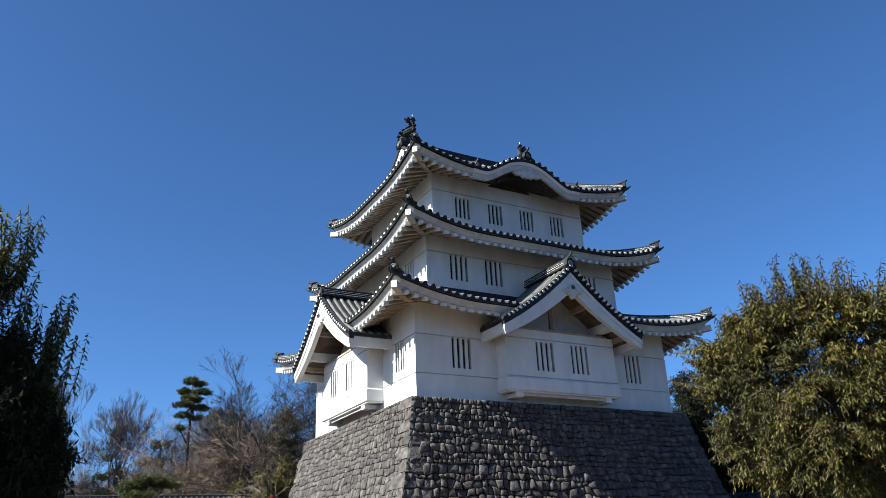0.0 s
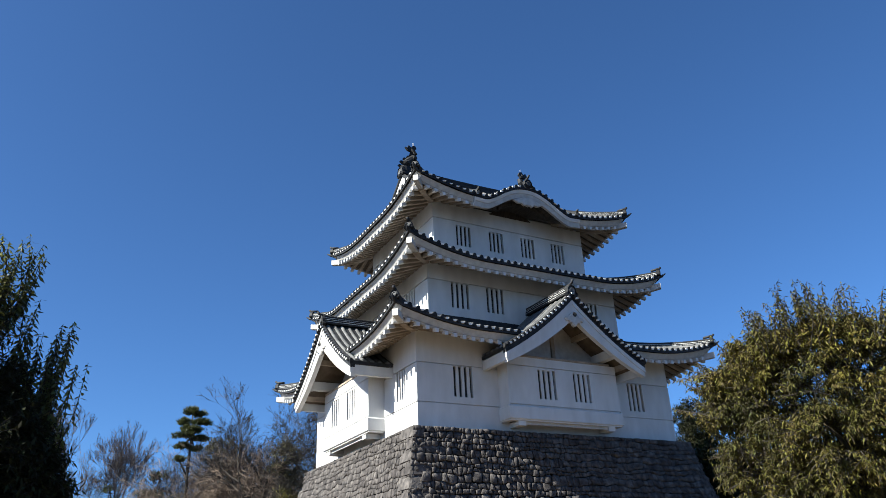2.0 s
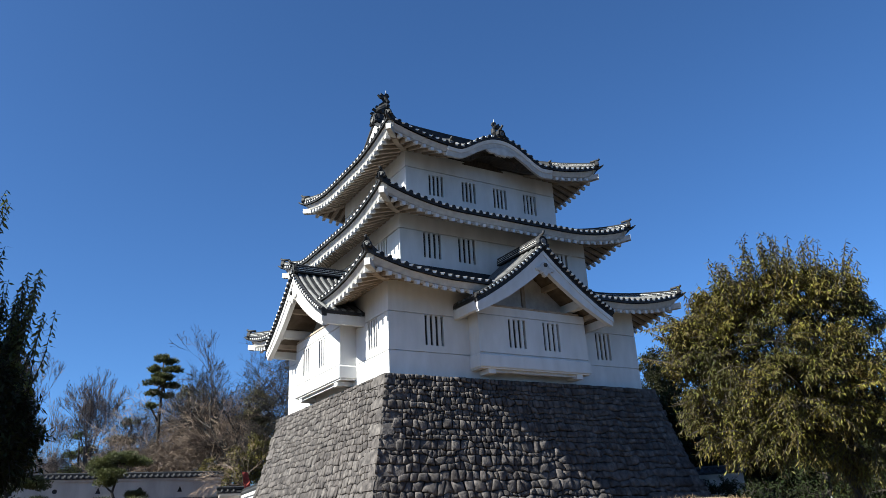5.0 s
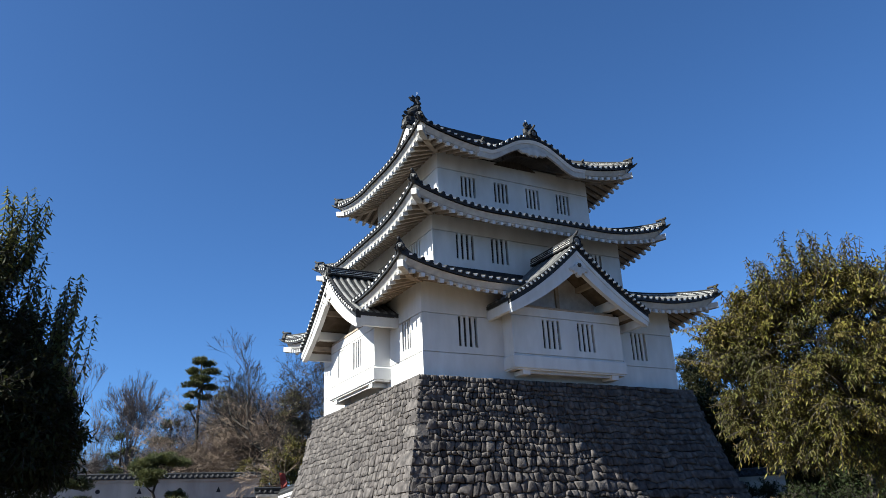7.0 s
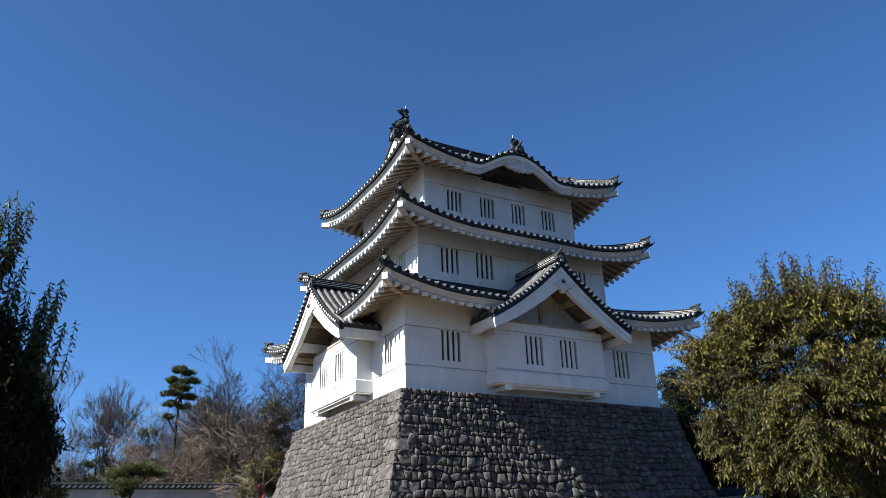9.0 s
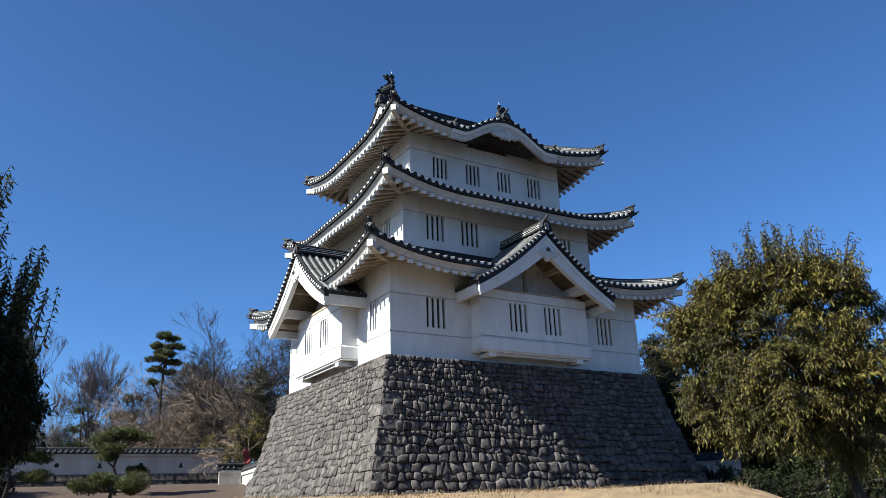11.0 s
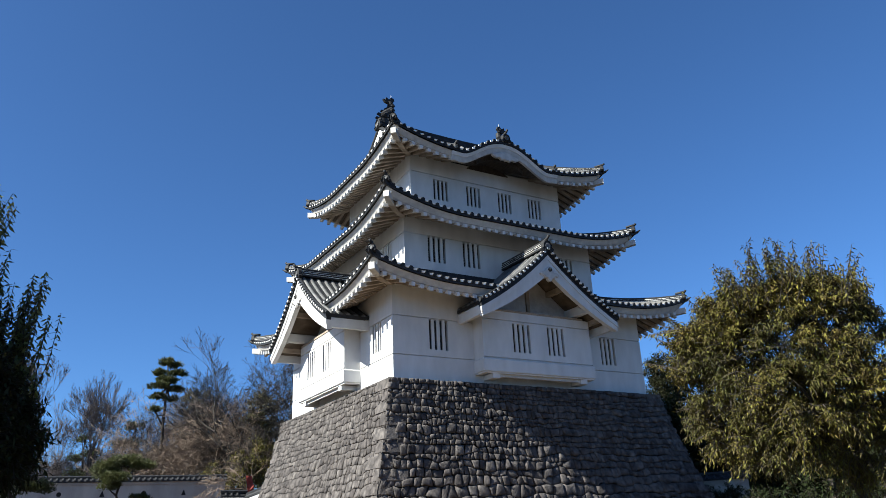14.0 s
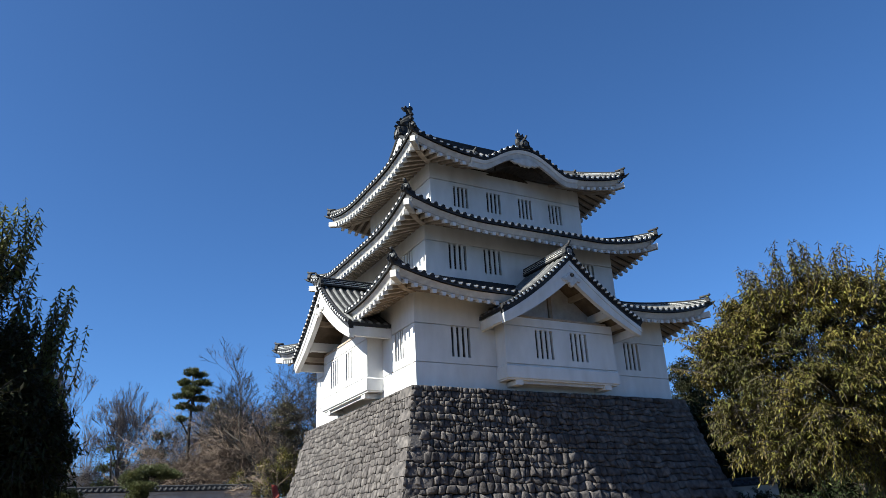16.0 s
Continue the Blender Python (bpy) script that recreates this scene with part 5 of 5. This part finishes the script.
cloud_pine("garden_pine", (-5.9, 14.4, 2.6), [(0.05, 0, -0.2), (0.15, 0, 0.5), (-0.05, 0.05, 1.1), (0.1, 0, 1.7), (0.05, 0, 2.3)],
           [((0.25, 0, 2.4), (0.75, 0.7, 0.34)), ((-0.6, 0.1, 2.15), (0.7, 0.7, 0.36)), ((0.85, 0.1, 2.3), (0.6, 0.6, 0.28)), ((-0.35, -0.3, 1.75), (0.75, 0.65, 0.3)),
            ((0.75, 0, 0.95), (0.62, 0.55, 0.24)), ((-0.45, -0.2, 1.5), (0.5, 0.5, 0.22))], 0.09, 0.13, 0.011, 1700, 72, "pruned garden pine with green needle cushions")
cloud_pine("garden_pine", (-9.9, 12.6, 2.6), [(0, 0, -0.2), (0.1, 0, 0.6), (-0.1, 0, 1.3), (0.0, 0, 2.0)],
           [((0.0, 0, 2.1), (0.9, 0.8, 0.34)), ((0.7, 0, 1.3), (0.75, 0.7, 0.3)), ((-0.8, 0, 1.5), (0.8, 0.7, 0.3)), ((0.9, -0.2, 0.6), (0.7, 0.6, 0.26))],
           0.09, 0.13, 0.011, 1700, 73, "pruned garden pine with green needle cushions")
cloud_pine("garden_pine", (-6.4, 11.4, 2.3), [(0, 0, -0.2), (0.05, 0, 0.3), (0.0, 0, 0.6)],
           [((0.1, 0, 0.62), (1.1, 0.9, 0.36)), ((-0.8, 0.1, 0.45), (0.7, 0.7, 0.3)), ((1.1, 0.1, 0.4), (0.6, 0.6, 0.28))], 0.09, 0.13, 0.011, 1700, 74,
           "low spreading pruned garden pine")
cloud_pine("far_pine", (-5.0, 40.4, 3.2), [(0, 0, -0.3), (0.1, 0, 3.0), (0, 0, 6.0)],
           [((0, 0, 6.0), (0.7, 0.6, 0.3)), ((0.4, 0, 4.9), (0.9, 0.8, 0.35)), ((-0.5, 0, 4.6), (0.7, 0.7, 0.3)), ((0.1, 0, 3.2), (1.2, 1.0, 0.8))], 0.12, 0.2, 0.016, 420, 75,
           "slim pruned pine behind the wall")
cloud_pine("far_pine", (-1.6, 40.0, 3.2), [(0, 0, -0.3), (0.1, 0, 3.0), (0, 0, 6.8)],
           [((0, 0, 6.9), (0.9, 0.8, 0.4)), ((-0.4, 0, 5.6), (1.3, 1.0, 0.5)), ((0.5, 0, 4.6), (1.2, 1.0, 0.5))], 0.14, 0.2, 0.016, 420, 76,
           "slim pruned pine behind the wall")
# evergreens beyond the tower, in its shadow
leafy_tree("evergreen_tree", (33.6, 19.4, 2.6), [((33.2, 19.8, 12.7), (1.1, 1.1, 1.0), 700, 0.5, 0.5), ((33.3, 19.8, 10.9), (1.5, 1.5, 1.1), 1000, 0.3, 0.5),
                                                 ((33.8, 19.0, 9.0), (1.9, 1.9, 1.3), 1200, 0.3, 0.5)],
           LEAF_MID, 0.26, 0.08, 0.2, 77, "green evergreen tree beyond the tower")
for i, (x, y, z, r) in enumerate(((17.0, 4.6, 5.2, 1.9), (19.3, 4.6, 5.8, 2.2), (18.6, 2.2, 3.6, 1.9), (21.5, 1.6, 4.4, 2.2), (24.5, 1.4, 4.8, 2.4), (22.5, 5.0, 5.4, 2.6), (26.5, 4.0, 5.4, 2.8), (28.5, 1.6, 5.0, 2.6),
                                  (31.0, 5.0, 6.0, 3.0), (33.0, 1.0, 5.4, 3.0), (30.0, -2.5, 4.6, 2.6))):
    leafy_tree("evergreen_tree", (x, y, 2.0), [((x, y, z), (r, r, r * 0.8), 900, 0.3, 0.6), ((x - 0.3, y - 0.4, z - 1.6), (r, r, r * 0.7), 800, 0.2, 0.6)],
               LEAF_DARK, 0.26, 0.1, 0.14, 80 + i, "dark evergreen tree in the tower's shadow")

# planted here to darken the ground below the big tree
leafy_tree("evergreen_shrub", (6.6, -8.2, 1.2), [((6.6, -8.2, 1.75), (0.8, 0.8, 0.5), 420, 0.3, 0.25), ((7.6, -9.0, 1.7), (0.8, 0.8, 0.5), 420, 0.3, 0.25), ((8.4, -9.9, 1.75), (0.8, 0.8, 0.55), 420, 0.3, 0.25)],
           LEAF_DARK, 0.11, 0.045, 0.05, 96, "low dark evergreen shrubs added to darken the ground under the big tree", "shrub")
leafy_tree("clipped_hedge", (13.2, 0.4, 2.0), [((13.3, 0.4, 2.45), (0.75, 0.75, 0.4), 420, 0.3, 0.2), ((14.1, -0.5, 2.4), (0.75, 0.75, 0.38), 420, 0.3, 0.2)],
           LEAF_DARK, 0.1, 0.045, 0.05, 95, "dark clipped evergreen hedge in front of the shaded wall", "hedge")

# evergreens added under and behind the big tree, to fill in its dark shade
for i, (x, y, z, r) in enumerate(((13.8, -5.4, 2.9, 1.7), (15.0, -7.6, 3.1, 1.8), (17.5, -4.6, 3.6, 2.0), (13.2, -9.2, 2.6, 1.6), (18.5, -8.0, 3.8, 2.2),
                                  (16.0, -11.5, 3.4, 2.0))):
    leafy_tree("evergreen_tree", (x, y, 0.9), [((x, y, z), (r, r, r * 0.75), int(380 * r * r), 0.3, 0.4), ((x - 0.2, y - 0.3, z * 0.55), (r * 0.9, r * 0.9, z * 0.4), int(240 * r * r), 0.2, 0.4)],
               LEAF_DARK, 0.17, 0.075, 0.08, 110 + i, "dark evergreen added to fill the shade under the trees")

leafy_tree("evergreen_shrub", (-12.4, 15.6, 2.6), [((-12.4, 15.6, 3.9), (1.6, 1.2, 1.1), 700, 0.3, 0.4), ((-10.9, 15.8, 3.4), (1.2, 1.0, 0.8), 500, 0.3, 0.4)],
           LEAF_DARK, 0.16, 0.065, 0.08, 131, "dark evergreen shrub behind the pruned pines", "shrub")

# ---- boundary wall ----
def boundary_wall(name, a, b, foot, head, footing, label, holes=False, thick=0.34, roof_wide=0.34, skin=None):
    """A white plastered wall with a tiled coping, on a rough stone footing."""
    a, b = Vector((*a, 0)), Vector((*b, 0))
    skin = skin or SHADED_PLASTER
    wall = tagged(new(name), label, "wall")
    wall.location = (a.x, a.y, foot)
    side = Side(0, 0, 1, 1, 0)
    side.o, side.e = Vector((0, 0, 0)), (b - a).normalized()
    side.n, side.long = Vector((-side.e.y, side.e.x, 0)), (b - a).length
    h = head - foot
    body = Build()
    marks = []
    if holes:
        s, i = side.long - 2.15, 0
        while s > 0.5:
            marks.append((s - 0.13, s + 0.13, 0.3, 0.62))
            s -= 2.02
    wall_skin(body, side, 0, side.long, 0, h - 0.05, marks, (), 0, 0.1)
    side.box(body, 0, side.long, 0.1, thick, 0, h - 0.05)
    main = part("wall_body", body, skin, wall, "plastered wall")
    for i, m in enumerate(marks):
        q = Build()
        c = (m[0] + m[1]) / 2
        # dark sheet closes the loophole, in place of its unlit depth
        side.box(q, m[0] - 0.02, m[1] + 0.02, 0.085, 0.1, 0.28, 0.64)
        part("loophole", q, NEAR_BLACK, main, "dark loophole")
        q = Build()
        if i % 2 == 0:
            for sg in (-1, 1):
                q.add([side.p(c + 0.131 * sg, d, z) for d in (0.01, 0.09) for z in (0.3,)] + [side.p(c + 0.131 * sg, d, 0.621) for d in (0.01, 0.09)] +
                      [side.p(c, d, 0.621) for d in (0.01, 0.09)], [(0, 2, 4), (1, 5, 3), (0, 4, 5, 1)])
        else:
            n = 14
            ring = [(math.cos(2 * math.pi * j / n), math.sin(2 * math.pi * j / n)) for j in range(n)]
            for d in (0.01,):
                inner = [side.p(c + x * 0.115, d, 0.46 + y * 0.115) for x, y in ring]
                outer = [side.p(c + max(-0.131, min(0.131, x * 0.2)), d, 0.46 + max(-0.161, min(0.161, y * 0.25))) for x, y in ring]
                q.add(inner + outer, [(j, (j + 1) % n, n + (j + 1) % n, n + j) for j in range(n)])
        part("loophole_trim", q, skin, main)
    # coping
    q = Build()
    w = roof_wide
    rows = [[side.p(s, thick / 2 - w, h - 0.02), side.p(s, thick / 2 + w, h - 0.02), side.p(s, thick / 2 + w, h + 0.03), side.p(s, thick / 2, h + 0.2),
             side.p(s, thick / 2 - w, h + 0.03)] for s in (-0.1, side.long + 0.1)]
    q.rings(rows, True, True)
    cop = part("coping", q, TILE, wall, "grey tiled coping")
    shared = None
    for i in range(int(side.long / 0.28)):
        s = 0.14 + i * 0.28
        if shared is None:
            q = Build()
            for sg in (-1, 1):
                rows = []
                for f in (0.0, 0.5, 1.0):
                    d = thick / 2 + sg * (w + 0.03) * f
                    z = h + 0.2 - 0.17 * f
                    rows.append([side.e * 0.065 * math.cos(t) + side.n * d + Vector((0, 0, z + 0.07 * math.sin(t))) for t in [math.pi * j / 5 for j in range(6)]])
                q.rings(rows, True, True)
            shared = q.mesh("cover_tile", [TILE])
        ob = part("cover_tile", shared, TILE, cop)
        ob.location = side.e * s
    q = Build()
    rows = [[side.p(s, thick / 2 - 0.09, h + 0.18), side.p(s, thick / 2 + 0.09, h + 0.18), side.p(s, thick / 2 + 0.09, h + 0.27), side.p(s, thick / 2, h + 0.32),
             side.p(s, thick / 2 - 0.09, h + 0.27)] for s in (-0.12, side.long + 0.12)]
    q.rings(rows, True, True)
    part("ridge_tile", q, TILE, cop)
    q = Build()
    side.box(q, 0, side.long, -0.07, -0.002, h - 0.16, h - 0.03)
    part("eave_band", q, skin, wall)
    if footing:
        rng = random.Random(5)
        s = 0.0
        q = Build()
        side.box(q, 0, side.long, -0.05, 0.3, -footing - 0.3, -0.004)
        part("footing_core", q, EARTH, wall, "dark joints of the stone footing")
        while s < side.long:
            w2 = rng.uniform(0.3, 0.6)
            for z0, z1 in ((-footing, -footing * 0.5), (-footing * 0.5, -0.01)):
                q = Build()
                j = rng.uniform(-0.08, 0.08)
                e = rng.uniform(0, 0.05)
                rows = [[side.p(s + j + 0.01 + o, -0.075 - 0.5 * e + o, z0 + 0.01), side.p(s + j + w2 - 0.02 - o, -0.075 - 0.5 * e + o, z0 + 0.01), side.p(s + j + w2 - 0.02, 0.3, z0 + 0.01),
                         side.p(s + j + 0.01, 0.3, z0 + 0.01)] if k in (0,) else
                        [side.p(s + j + 0.01 + o, -0.075 - 0.5 * e + o, z1 - 0.01), side.p(s + j + w2 - 0.02 - o, -0.075 - 0.5 * e + o, z1 - 0.01), side.p(s + j + w2 - 0.02, 0.3, z1 - 0.01),
                         side.p(s + j + 0.01, 0.3, z1 - 0.01)] for k, o in ((0, 0.0), (1, 0.03))]
                q.rings(rows, True, True)
                part("footing_stone", q, STONE, wall)
            s += w2
    return wall


boundary_wall("boundary_wall", (-22.0, 24.58), (0.66, 22.24), 3.83, 4.88, 0.7, "grey-white plastered wall, toned down for shade, with tiled coping on a stone footing", True)
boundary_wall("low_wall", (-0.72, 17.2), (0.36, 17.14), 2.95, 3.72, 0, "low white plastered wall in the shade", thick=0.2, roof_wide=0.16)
boundary_wall("low_wall", (0.38, 17.1), (-0.42, 11.1), 2.75, 3.6, 0, "low sunlit white plastered wall joining the stone base", thick=0.2, roof_wide=0.16, skin=PLASTER)
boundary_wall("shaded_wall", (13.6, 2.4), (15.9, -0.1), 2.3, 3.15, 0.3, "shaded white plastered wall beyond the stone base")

# ---- small things ----
RED = material("faded_red_cloth", (0.19, 0.025, 0.017), (0.28, 0.045, 0.03), 0.8, 8)
banner = tagged(new("cloth_banner"), "faded red cloth banner on a leaning pole", "banner")
banner.location = (1.3, 19.4, 3.0)
b = Build()
b.tube([(0, 0, -0.3), (-0.35, 0, 2.0)], [0.02, 0.015], 6)
part("pole", b, BARK, banner)
b = Build()
rows = []
for i in range(7):
    z = 0.9 + 1.0 * i / 6
    x = -0.35 * z / 2.0
    rows.append([(x + 0.02, 0.03 * math.sin(i), z), (x + 0.2, 0.05 * math.cos(i * 1.7), z - 0.03), (x + 0.36, 0.06 * math.sin(i * 1.3 + 1), z - 0.05)])
b.rings([r + [(p[0], p[1] + 0.008, p[2]) for p in reversed(r)] for r in rows], True, True)
part("cloth", b, RED, banner)

sign = tagged(new("sign_post"), "grey post with a small white sign under the trees", "sign")
sign.location = (7.62, -9.18, 1.55)
b = Build()
b.box((-0.05, -0.05, -0.3), (0.05, 0.05, 0.85))
b.box((-0.07, -0.07, 0.85), (0.07, 0.07, 0.9))
part("post", b, BARK, sign)
b = Build()
b.box((-0.11, -0.09, 0.16), (0.11, -0.055, 0.31))
part("panel", b, PLASTER, sign, "small white panel")
